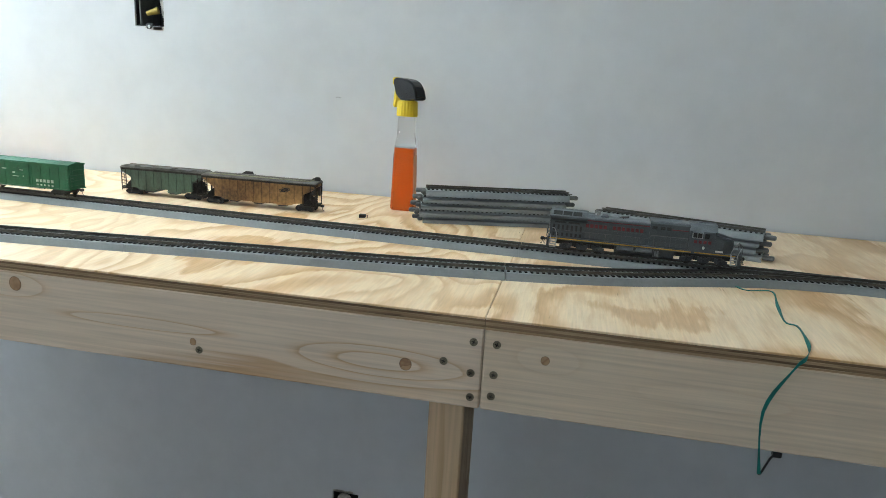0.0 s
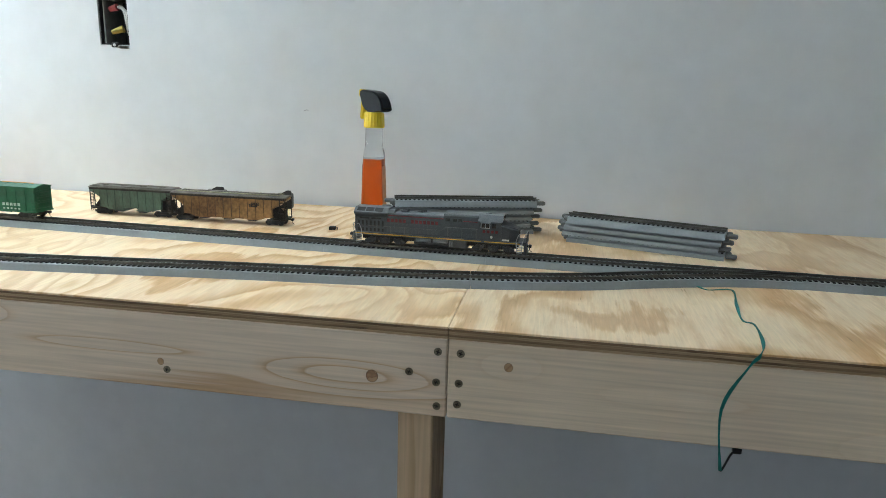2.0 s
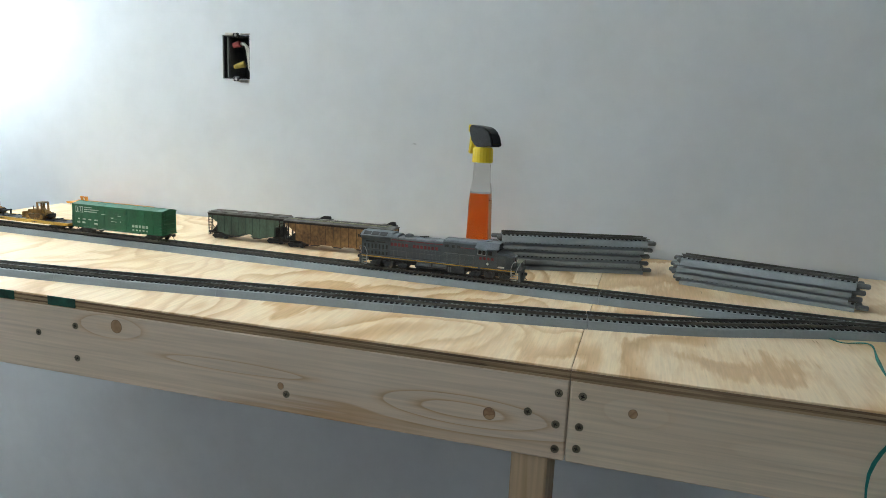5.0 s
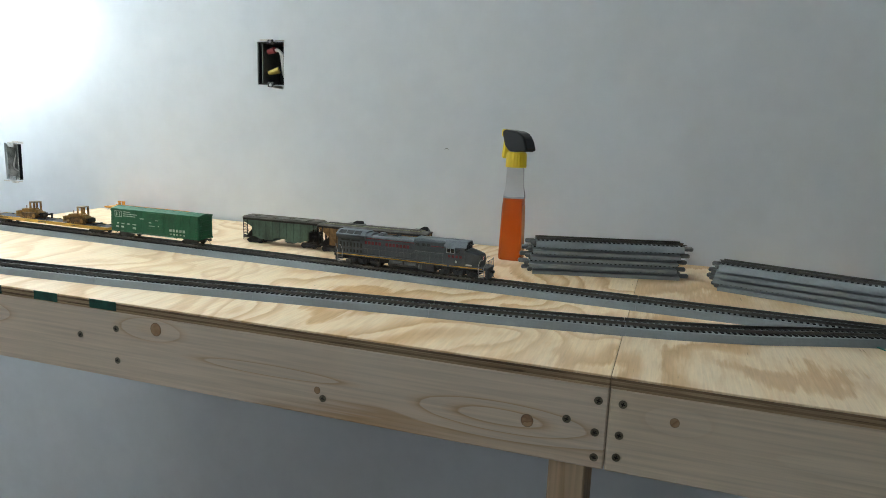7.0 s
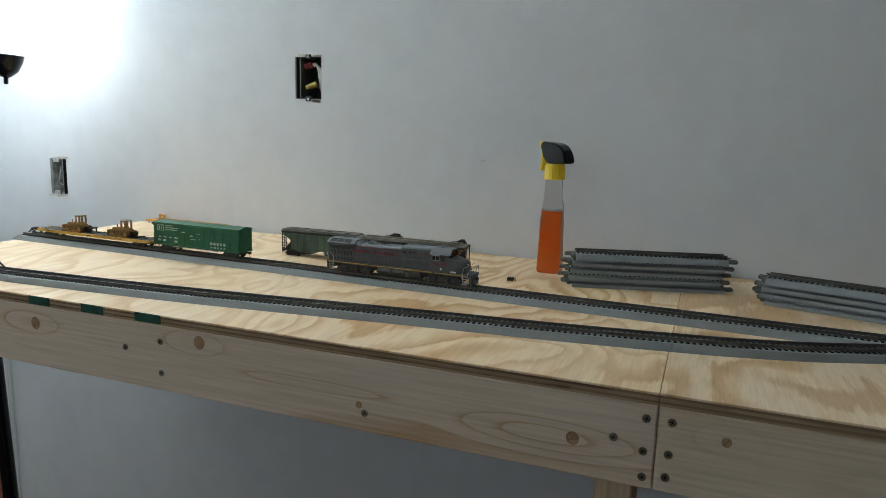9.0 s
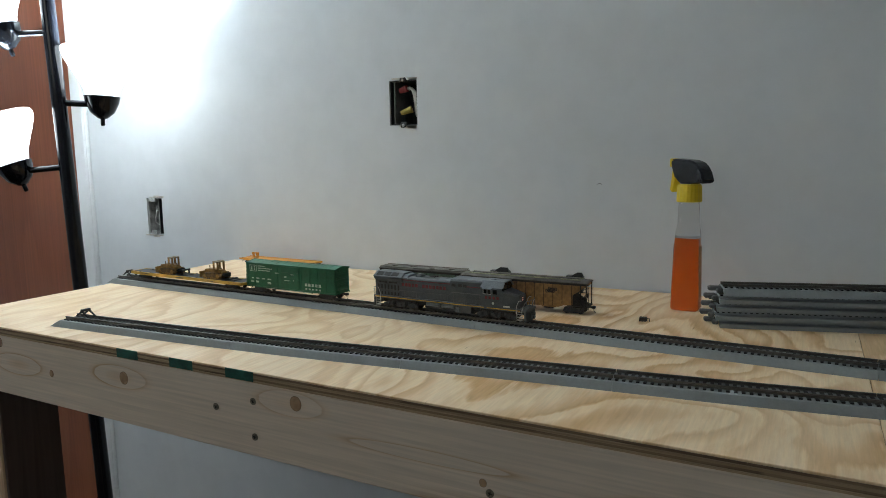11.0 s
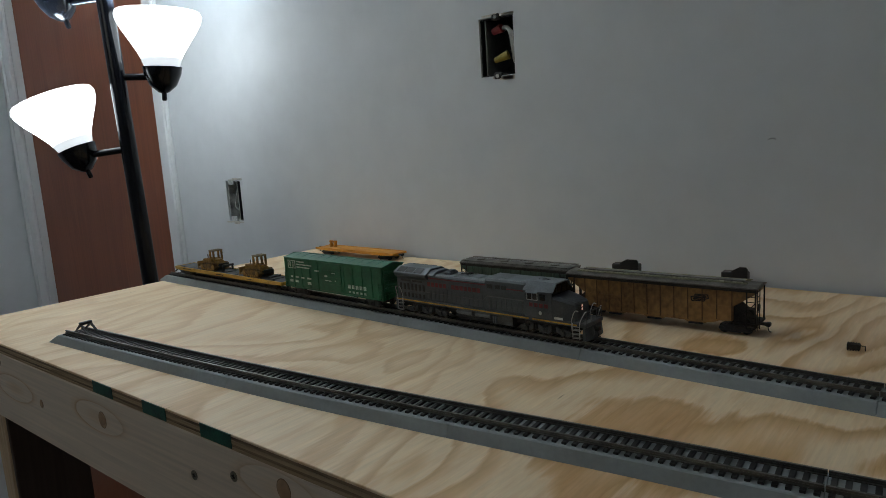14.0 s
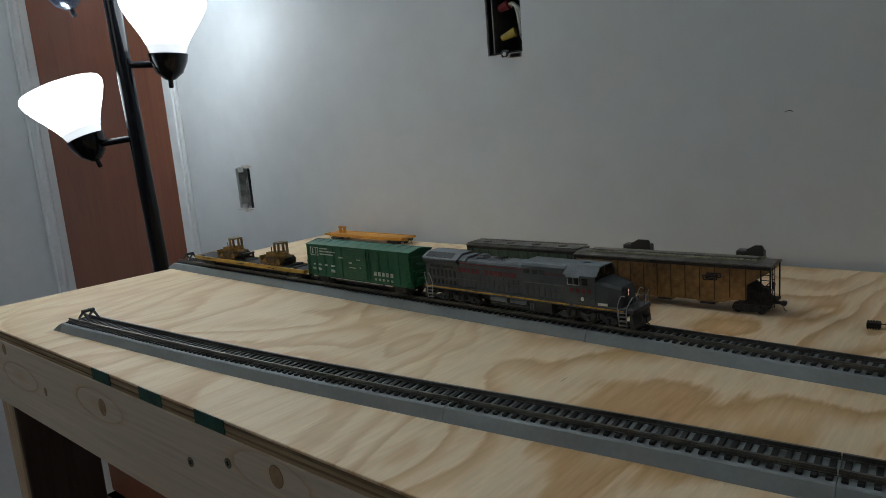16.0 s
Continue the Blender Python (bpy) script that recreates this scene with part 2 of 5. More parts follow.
SCREW = mat("screw_metal", (0.26, 0.22, 0.15), 0.42, 0.8, var=0.3, scale=300)
HOLE = mat("screw_hole", (0.03, 0.02, 0.015), 0.9, var=0.1)
ROADBED = mat("roadbed_grey", (0.265, 0.288, 0.290), 0.55, var=0.07, scale=30, bump=0.2)
TIE = mat("tie_black", (0.018, 0.018, 0.018), 0.5, var=0.2, scale=90)
RAIL = mat("rail_metal", (0.15, 0.142, 0.125), 0.38, 0.7, var=0.18, scale=60)
JOINER = mat("joiner_grey", (0.16, 0.165, 0.16), 0.6, var=0.15, scale=80)

# ---- mesh helpers ----


def box(bm, x0, x1, y0, y1, z0, z1, bevel=0.0, seg=1):
    r = bmesh.ops.create_cube(bm, size=1.0)
    for v in r["verts"]:
        v.co = Vector(((x0 + x1) / 2 + v.co.x * (x1 - x0), (y0 + y1) / 2 + v.co.y * (y1 - y0), (z0 + z1) / 2 + v.co.z * (z1 - z0)))
    if bevel:
        es = list({e for v in r["verts"] for e in v.link_edges})
        bmesh.ops.bevel(bm, geom=es, offset=bevel, segments=seg, affect="EDGES", profile=0.6)


def rod(bm, p0, p1, r0, r1=None, seg=12):
    p0, p1 = Vector(p0), Vector(p1)
    d = p1 - p0
    m = Matrix.Translation((p0 + p1) / 2) @ d.to_track_quat("Z", "Y").to_matrix().to_4x4()
    bmesh.ops.create_cone(bm, cap_ends=True, segments=seg, radius1=r0, radius2=r0 if r1 is None else r1, depth=d.length, matrix=m)


def lathe(bm, profile, m=None, seg=28, close=True):
    """Turns (radius, height) pairs round z, placed by m."""
    m = m or Matrix()
    rings = []
    for r, z in profile:
        rings.append([bm.verts.new(m @ Vector((r * math.cos(2 * math.pi * i / seg), r * math.sin(2 * math.pi * i / seg), z))) for i in range(seg)])
    for a, b in zip(rings, rings[1:]):
        for i in range(seg):
            j = (i + 1) % seg
            bm.faces.new((a[i], a[j], b[j], b[i]))
    if close:
        bm.faces.new(rings[0][::-1])
        bm.faces.new(rings[-1])


def prism(bm, outline, y0, y1):
    """An outline in x and z, carried from y0 to y1."""
    a = [bm.verts.new((x, y0, z)) for x, z in outline]
    b = [bm.verts.new((x, y1, z)) for x, z in outline]
    bm.faces.new(a)
    bm.faces.new(b[::-1])
    n = len(a)
    for i in range(n):
        bm.faces.new((a[i], b[i], b[(i + 1) % n], a[(i + 1) % n]))


def run(bm, outline, x0, x1):
    """An outline in y and z, carried from x0 to x1."""
    a = [bm.verts.new((x0, y, z)) for y, z in outline]
    b = [bm.verts.new((x1, y, z)) for y, z in outline]
    bm.faces.new(a)
    bm.faces.new(b[::-1])
    n = len(a)
    for i in range(n):
        bm.faces.new((a[i], b[i], b[(i + 1) % n], a[(i + 1) % n]))


def wire(bm, pts, r, seg=8):
    """A round wire through points."""
    pts = [Vector(p) for p in pts]
    rings = []
    for i, p in enumerate(pts):
        d = (pts[min(i + 1, len(pts) - 1)] - pts[max(i - 1, 0)]).normalized()
        q = d.to_track_quat("Z", "Y")
        rings.append([bm.verts.new(p + q @ Vector((r * math.cos(2 * math.pi * k / seg), r * math.sin(2 * math.pi * k / seg), 0))) for k in range(seg)])
    for a, b in zip(rings, rings[1:]):
        for i in range(seg):
            j = (i + 1) % seg
            bm.faces.new((a[i], a[j], b[j], b[i]))
    bm.faces.new(rings[0][::-1])
    bm.faces.new(rings[-1])


def smooth_path(pts, n=6):
    """Points of a rounded line through the given ones."""
    pts = [Vector(p) for p in pts]
    out = []
    for i in range(len(pts) - 1):
        p0, p1, p2, p3 = pts[max(i - 1, 0)], pts[i], pts[i + 1], pts[min(i + 2, len(pts) - 1)]
        for k in range(n):
            t = k / n
            out.append(0.5 * (2 * p1 + (p2 - p0) * t + (2 * p0 - 5 * p1 + 4 * p2 - p3) * t * t + (3 * p1 - p0 - 3 * p2 + p3) * t ** 3))
    return out + [pts[-1]]


def mesh_of(name, bm, material, smooth=False):
    bmesh.ops.recalc_face_normals(bm, faces=bm.faces[:])
    me = bpy.data.meshes.new(name)
    bm.to_mesh(me)
    bm.free()
    for m in material if isinstance(material, (list, tuple)) else (material,):
        me.materials.append(m)
    if smooth:
        me.shade_smooth()
        me.set_sharp_from_angle(angle=radians(40))
    return me


def part(name, bm, material, parent=None, label="", smooth=False):
    ob = new(name, mesh_of(name, bm, material, smooth))
    ob.parent = parent
    return tagged(ob, label)


def thing(name, label, category, group="", m=None):
    ob = new(name)
    ob.empty_display_size = 0.02
    if m is not None:
        ob.matrix_basis = m
    return tagged(ob, label, category, group)


def bx(name, dims, material, parent=None, label="", bevel=0.0):
    bm = bmesh.new()
    box(bm, *dims, bevel)
    return part(name, bm, material, parent, label)


# ---- room ----
X0, X1, Y0, Y1, H = -2.70, 2.3, -2.65, 0.62, 2.44
DX0, DX1 = -2.615, -1.765
HOLES = [(DX0, DX1, 0.0, 2.03), (-0.797, -0.735, 1.289, 1.375), (-1.516, -1.462, 1.047, 1.136), (-0.376, -0.318, 0.262, 0.346)]


def pierced_wall(name, x0, x1, z0, z1, holes, y0, y1):
    xs = sorted({x0, x1, *(h[0] for h in holes), *(h[1] for h in holes)})
    zs = sorted({z0, z1, *(h[2] for h in holes), *(h[3] for h in holes)})
    bm = bmesh.new()
    for a, b in zip(xs, xs[1:]):
        start = None
        for c, d in zip(zs, zs[1:]):
            solid = not any(h[0] <= a and b <= h[1] and h[2] <= c and d <= h[3] for h in holes)
            if solid and start is None:
                start = c
            if start is not None and (not solid or d == zs[-1]):
                box(bm, a, b, y0, y1, start, d if solid else c)
                start = None
    return tagged(part(name, bm, WALL), kind="structure")


tagged(bx("floor", (X0, X1, Y0, Y1, -0.05, 0.0), FLOOR), "brown floor under the workbench", kind="structure")
tagged(bx("ceiling", (X0, X1, Y0, Y1, H, H + 0.05), CEIL), kind="structure")
pierced_wall("wall_north", X0, X1, 0, H, HOLES, Y1, Y1 + 0.09)
tagged(bx("wall_west", (X0 - 0.1, X0, Y0, Y1, 0, H), WALL), kind="structure")
tagged(bx("wall_east", (X1, X1 + 0.1, Y0, Y1, 0, H), WALL), kind="structure")
wsouth = pierced_wall("wall_south", X0, X1, 0, H, [(-1.55, 0.05, 1.58, 2.29)], Y0 - 0.1, Y0)
tagged(bx("backdrop_closing", (X0, X1, Y1 + 0.45, Y1 + 0.5, 0, H), CEIL), kind="structure")

# brown door with white casing in the back wall
door = tagged(thing("door_1", "closed reddish-brown wooden door in a white casing", "door", m=pose(DX0, Y1, 0)), kind="structure")
W = DX1 - DX0
bx("door_leaf", (0.004, W - 0.004, 0.022, 0.060, 0.01, 2.024), DOOR, door)
for a, b in ((-0.062, 0.0), (W, W + 0.052)):
    bm = bmesh.new()
    box(bm, a, b, -0.012, 0.0, 0, 2.09, 0.003)
    lo, hi = (a, a + 0.02) if a < 0 else (b - 0.02, b)
    box(bm, lo, hi, -0.018, -0.010, 0, 2.09, 0.003)
    part("casing", bm, TRIM, door, "white casing")
bx("casing_head", (-0.062, W + 0.052, -0.014, 0.0, 2.092, 2.16), TRIM, door, "white casing")
for a, b in ((-0.001, 0.003), (W - 0.003, W + 0.001)):
    bx("jamb", (a, b, 0.0, 0.09, 0, 2.028), TRIM, door, "white jamb")

# ---- workbench ----
bench = thing("workbench", "plywood-topped pine workbench built against the wall", "workbench")
TX0, TX1, TY = -1.222, 1.219, 0.612
for name, a, b, m, label in (("tabletop_sheet", TX0, -0.0003, PLY_A, "pale plywood sheet with wavy grain"), ("tabletop_sheet", 0.0003, TX1, PLY_B, "pale plywood sheet with broad brown grain")):
    top = bx(name, (a, b, 0.0, TY, 0.9975, 1.0), m, bench, label, 0.0005)
    for i, (za, zb, mm, dy) in enumerate(((0.9950, 0.9973, PLY_DARK, 0.0006), (0.9923, 0.9949, PLY_LIGHT, 0.0), (0.9897, 0.9922, PLY_DARK, 0.0007), (0.9874, 0.9896, PLY_LIGHT, 0.0001))):
        bx("ply", (a, b, dy, TY, za, zb), mm, top, "brown ply" if mm is PLY_DARK else "pale ply")
ZB, ZT = 0.902, 0.9871
boards = []
for a, b, m in ((TX0, -0.0005, PINE_A), (0.0005, TX1, PINE_B)):
    boards.append(bx("front_board", (a, b, 0.0, 0.038, ZB, ZT), m, bench, "knotty pine front board", 0.0015))
bx("back_board", (TX0, TX1, TY - 0.038, TY, ZB, ZT), PINE_B, bench)
bx("end_board", (TX0, TX0 + 0.038, 0.0385, TY - 0.0385, ZB, ZT), PINE_A, bench)
for x in (-0.62, 0.0, 0.62):
    bx("cross_board", (x - 0.019, x + 0.019, 0.0385, TY - 0.0385, ZB, ZT), PINE_B, bench)


def disc_part(name, x, z, rx, rz, y, depth, material, parent, label=""):
    bm = bmesh.new()
    m = Matrix.Translation((x, y, z)) @ Matrix.Rotation(radians(90), 4, "X") @ Matrix.Diagonal((rx, rz, 1, 1))
    bmesh.ops.create_cone(bm, cap_ends=True, segments=20, radius1=1.0, radius2=0.97, depth=depth, matrix=m)
    return part(name, bm, material, parent, label)


for x, z, r, b in ((-0.078, 0.940, 0.0070, 0), (-0.3145, 0.9325, 0.0042, 0), (-0.532, 0.973, 0.0085, 0), (-0.806, 0.962, 0.0085, 0), (-0.954, 0.947, 0.005, 0), (-1.069, 0.977, 0.007, 0), (0.061, 0.963, 0.0048, 1)):
    knot = disc_part("knot", x, z, r * 0.86, r * 0.92, 0.0001, 0.0008, KNOT, boards[b], "brown round knot")
    disc_part("knot_ring", x, z, r * 0.95, r * 1.02, 0.0002, 0.0006, PLY_DARK, knot, "dark bark ring")


def screw(x, z, b):
    s = disc_part("screw", x, z, 0.0042, 0.0042, 0.0, 0.0012, SCREW, boards[b], "countersunk cross-head screw")
    bm = bmesh.new()
    for a in (20, 110):
        m = Matrix.Translation((x, -0.0007, z)) @ Matrix.Rotation(radians(a), 4, "Y")
        r = bmesh.ops.create_cube(bm, size=1.0, matrix=m @ Matrix.Diagonal((0.0042, 0.0003, 0.0010, 1)))
    part("recess", bm, HOLE, s, "cross recess")


for x, z, b in ((-0.010, 0.973, 0), (-0.011, 0.940, 0), (-0.010, 0.914, 0), (-0.039, 0.949, 0), (0.013, 0.973, 1), (0.012, 0.941, 1), (0.011, 0.918, 1), (-0.592, 0.966, 0), (-0.649, 0.951, 0), (-0.592, 0.925, 0), (-0.3075, 0.924, 0),
                (-1.205, 0.970, 0), (-1.205, 0.945, 0), (-1.200, 0.918, 0), (-1.18, 0.948, 0)):
    screw(x, z, b)
for a, b in ((-0.815, -0.777), (-0.721, -0.683), (-0.631, -0.590)):
    bm = bmesh.new()
    box(bm, a, b, -0.0007, 0.0, 0.9885, 0.9996)
    part("paint_mark", bm, GREEN_PAINT, bench, "dark green paint mark on the edge")
leg = bx("leg", (-0.0595, -0.0205, 0.0390, 0.1280, 0.0, 0.9000), STUD, bench, "two-by-four leg with straight grain", 0.002)
bx("leg", (0.60, 0.638, 0.0390, 0.1280, 0.0, 0.9000), STUD, bench, "", 0.002)
bx("leg", (-1.1380, -1.1032, 0.004, 0.093, 0.0, 0.9010), STUD, bench, "", 0.002)
# thin dark sheet: the shade on the leg's right side, put into colour
bx("leg_side_shade", (-1.1030, -1.0980, 0.006, 0.093, 0.0, 0.9010), STUD_SHADED, bench, "dark sheet painted as the shaded side of the leg", 0.001)

# ---- model track ----
BED, TIE_T, RAIL_T = 0.0090, 0.0105, 0.0138


def back_line(x):
    return 0.272 - 0.034 * x


FRONT = smooth_path([(-0.985, 0.0555, 0), (-0.76, 0.0690, 0), (-0.617, 0.0805, 0), (-0.50, 0.0935, 0), (-0.403, 0.1055, 0), (-0.32, 0.116, 0), (-0.25, 0.1235, 0), (-0.128, 0.1365, 0), (0.0, 0.155, 0), (0.07, 0.168, 0), (0.14, 0.1865, 0), (0.20, 0.210, 0), (0.27, 0.2345, 0), (0.33, 0.2495, 0), (0.40, 0.2565, 0)], 8)
BACK = [Vector((x, back_line(x), 0)) for x in (-1.215, -0.9, -0.6, -0.3, 0.0, 0.3, 0.6, 1.0)]


def along(pts, s):
    """The place and the heading after s metres of a line."""
    for a, b in zip(pts, pts[1:]):
        d = (b - a).length
        if s <= d or b is pts[-1]:
            return a + (b - a) * (s / d), (b - a).normalized()
        s -= d


def sweep(bm, pts, s0, s1, outline, step=0.02):
    n = max(2, int(math.ceil((s1 - s0) / step)) + 1)
    rings = []
    for i in range(n):
        p, d = along(pts, s0 + (s1 - s0) * i / (n - 1))
        side = Vector((-d.y, d.x, 0))
        rings.append([bm.verts.new(p + side * u + Vector((0, 0, 1.0 + w))) for u, w in outline])
    k = len(outline)
    for a, b in zip(rings, rings[1:]):
        for i in range(k):
            bm.faces.new((a[i], a[(i + 1) % k], b[(i + 1) % k], b[i]))
    bm.faces.new(rings[0])
    bm.faces.new(rings[-1][::-1])


BED_OUT = [(-0.0213, 0.0), (-0.0206, 0.0012), (-0.0172, BED - 0.0006), (-0.0162, BED), (0.0162, BED), (0.0172, BED - 0.0006), (0.0206, 0.0012), (0.0213, 0.0)]


def rail_out(u, lift=0.0):
    z = TIE_T + lift
    return [(u - 0.0013, z), (u - 0.0013, z + 0.0005), (u - 0.0004, z + 0.0008), (u - 0.0004, z + 0.0018), (u - 0.0008, z + 0.0021), (u - 0.0008, RAIL_T + lift), (u + 0.0008, RAIL_T + lift), (u + 0.0008, z + 0.0021), (u + 0.0004, z + 0.0018), (u + 0.0004, z + 0.0008), (u + 0.0013, z + 0.0005), (u + 0.0013, z)]


bm = bmesh.new()
box(bm, -0.0016, 0.0016, -0.0139, 0.0139, -0.0008, TIE_T - BED, 0.0003)
TIE_MESH = mesh_of("tie", bm, TIE)


def section(pts, s0, s1, label, drop=0.0, group="laid track sections"):
    sec = thing("track_section", label, "model track", group, pose(0, 0, -drop))
    bm = bmesh.new()
    sweep(bm, pts, s0 + 0.00025, s1 - 0.00025, BED_OUT)
    part("roadbed", bm, ROADBED, sec, "grey plastic roadbed")
    for u in (-0.00905, 0.00905):
        bm = bmesh.new()
        sweep(bm, pts, s0 + 0.0003, s1 - 0.0003, rail_out(u))
        part("rail", bm, RAIL, sec, "dull metal rail")
    n = int(round((s1 - s0) / 0.0068))
    for i in range(n):
        p, d = along(pts, s0 + (i + 0.5) * (s1 - s0) / n)
        ob = new("tie", TIE_MESH)
        ob.parent = sec
        ob.matrix_basis = Matrix.Translation(p + Vector((0, 0, 1.0 + BED))) @ Matrix.Rotation(math.atan2(d.y, d.x), 4, "Z")
    return sec


def bumper(pts, s, turn=0):
    p, d = along(pts, s)
    b = thing("track_bumper", "small black plastic end-of-track bumper on the rails", "track bumper", "bumpers", Matrix.Translation(p + Vector((0, 0, 1.0 + RAIL_T + 0.0003))) @ Matrix.Rotation(math.atan2(d.y, d.x), 4, "Z"))
    for y in (-0.0055, 0.0055):
        bm = bmesh.new()
        prism(bm, [(-0.0130, 0), (-0.0108, 0), (0.0, 0.0062), (0.0108, 0), (0.0130, 0), (0.0018, 0.0082), (-0.0018, 0.0082)], y - 0.0009, y + 0.0009)
        part("brace", bm, TIE, b)
    bx("beam", (-0.0022, 0.0026, -0.0068, 0.0068, 0.0072, 0.0104), TIE, b, "", 0.0006)
    return b


def end_ramp(pts, label):
    """The sloped end piece of the roadbed, before the first section."""
    p, d = along(pts, 0.0)
    r = thing("roadbed_end", label, "roadbed end", "", Matrix.Translation(p + Vector((0, 0, 1.0))) @ Matrix.Rotation(math.atan2(d.y, d.x), 4, "Z"))
    bm = bmesh.new()
    a = [bm.verts.new((0, u, w)) for u, w in BED_OUT]
    b = [bm.verts.new((-0.004 - 0.014 * (1 - w / BED), u, w * 0.95)) for u, w in BED_OUT]
    bm.faces.new(a)
    bm.faces.new(b[::-1])
    for i in range(len(a)):
        j = (i + 1) % len(a)
        bm.faces.new((a[i], b[i], b[j], a[j]))
    part("roadbed", bm, ROADBED, r)


L = 0.2286
SEC_LABEL = "grey roadbed track section with black ties on the plywood"
# back track: joints every nine inches, one of them just right of the seam
s_seam = (Vector((0.008, back_line(0.008), 0)) - BACK[0]).length
cuts = [s_seam - 5.05 * L] + [s_seam - k * L for k in (5, 4, 3, 2, 1, 0)] + [s_seam + 0.46, s_seam + 0.46 + L, s_seam + 0.46 + 2 * L]
cuts[0] = 0.0
cuts = [c for i, c in enumerate(cuts) if i == 0 or c > 0.02]
for a, b in zip(cuts, cuts[1:]):
    section(BACK, a, b, SEC_LABEL if b - a < 0.4 else "grey roadbed turnout, the straight leg, with black ties")
bumper(BACK, 0.022)
end_ramp(BACK, "sloped grey end of the roadbed track")
flen = sum((b - a).length for a, b in zip(FRONT, FRONT[1:]))
s_f = 0.985 * 1.006
fc = [0.0] + [s_f - k * L for k in (4, 3, 2, 1, 0)] + [flen]
fc = [c for i, c in enumerate(fc) if i == 0 or c > 0.02]
for a, b in zip(fc, fc[1:]):
    section(FRONT, a, b, SEC_LABEL if b < flen else "grey roadbed turnout, the curved leg, with black ties", 0.0003)
bumper(FRONT, 0.030)
end_ramp(FRONT, "sloped grey end of the roadbed track")

# loose spare sections in two stacks

def loose_section(nested):
    t = thing("spare_track", "spare grey roadbed track section nested in a stack" if nested else "spare grey roadbed track section on top of a stack", "model track", "stacked spare track")
    h, bed = L / 2, 0.0092
    bm = bmesh.new()
    half = [(0.0222, 0.0), (0.0214, 0.0054), (0.0132, 0.0060), (0.0128, bed)] if nested else [(0.0222, 0.0), (0.0216, 0.0012), (0.0178, bed - 0.0006), (0.0168, bed)]
    out = [(-y, z) for y, z in half] + [(y, z) for y, z in half[::-1]] + [(0.0205, 0.0), (0.0125, 0.0050), (0.0120, bed - 0.0014), (-0.0120, bed - 0.0014), (-0.0125, 0.0050), (-0.0205, 0.0)]
    run(bm, out, -h, h)
    part("roadbed", bm, ROADBED, t, "hollow grey plastic roadbed")
    for u in (-0.00905, 0.00905):
        bm = bmesh.new()
        run(bm, rail_out(u, bed - BED), -h, h)
        part("rail", bm, RAIL, t, "dull metal rail")
        bm = bmesh.new()
        box(bm, h - 0.004, h + 0.006, u - 0.0018, u + 0.0018, TIE_T + bed - BED, TIE_T + bed - BED + 0.0012, 0.0003)
        part("rail_joiner", bm, RAIL, t)
    n = 33
    for i in range(n):
        ob = new("tie", TIE_MESH)
        ob.parent = t
        ob.matrix_basis = pose(-h + (i + 0.5) * L / n, 0, bed)
    for s in (-1, 1):
        for y in (-0.0085 * s, 0.0085 * s):
            bm = bmesh.new()
            w = 0.0045 if y * s < 0 else 0.0035
            ln = 0.016 if y * s < 0 else 0.008
            box(bm, min(s * h, s * (h + ln)), max(s * h, s * (h + ln)), y - w, y + w, 0.0020, 0.0082, 0.0016)
            part("connector_tab", bm, JOINER, t, "dark grey connector tab")
    return t


nested_section, upper_section = loose_section(True), loose_section(False)
unused = {nested_section, upper_section}


def stack(cx, cy, yaw, n, pitch, seed):
    r = random.Random(seed)
    for i in range(n):
        flip = 180 if r.random() < 0.4 else 0
        m = pose(cx, cy, 1.0 + i * pitch, 0, 0, yaw) @ pose(r.uniform(-0.006, 0.006), r.uniform(-0.002, 0.002), 0, 0, 0, r.uniform(-0.7, 0.7) + flip)
        piece = upper_section if i == n - 1 else nested_section
        if piece in unused:
            unused.remove(piece)
            piece.matrix_basis = m
        else:
            copy_thing(piece, m)


stack(-0.055, 0.458, 15.6, 5, 0.0107, 3)
stack(0.225, 0.417, -16.5, 4, 0.0098, 8)

# ---- rolling stock materials ----
LOCO = mat("loco_grey", (0.074, 0.086, 0.093), 0.5, var=0.18, scale=70, bump=0.15)
LOCO_LOW = mat("loco_running_gear", (0.062, 0.066, 0.068), 0.6, var=0.3, scale=130, bump=0.2)
LOCO_TOP = mat("loco_roof_grey", (0.145, 0.160, 0.172), 0.55, var=0.2, scale=70, bump=0.15)
LOCO_RED = mat("loco_red", (0.185, 0.028, 0.034), 0.55, var=0.3, scale=120)
STRIPE = mat("sill_yellow", (0.55, 0.30, 0.03), 0.5, var=0.3, scale=150)
UNDER = mat("underframe", (0.035, 0.034, 0.033), 0.65, var=0.3, scale=120)
TANK = mat("fuel_tank", (0.12, 0.12, 0.12), 0.55, var=0.2, scale=100)
WHEEL = mat("wheel_metal", (0.10, 0.09, 0.08), 0.45, 0.7, var=0.3, scale=200)
HANDRAIL = mat("handrail_pale", (0.40, 0.40, 0.39), 0.45, var=0.1, scale=200)
GLASS_DARK = mat("cab_glass", (0.012, 0.014, 0.016), 0.12, var=0.1, spec=0.8)
WHITE_PRINT = mat("white_print", (0.60, 0.62, 0.58), 0.6, var=0.2, scale=300)
PALE_PRINT = mat("pale_print", (0.46, 0.60, 0.50), 0.6, var=0.3, scale=300)
BOX_GREEN = mat("boxcar_green", (0.010, 0.125, 0.055), 0.45, var=0.18, scale=35, bump=0.1)
BOX_ROOF = mat("boxcar_roof", (0.013, 0.140, 0.070), 0.45, var=0.14, scale=40)
BLACK_PLASTIC = mat("black_plastic", (0.015, 0.015, 0.016), 0.38, var=0.15, scale=60)
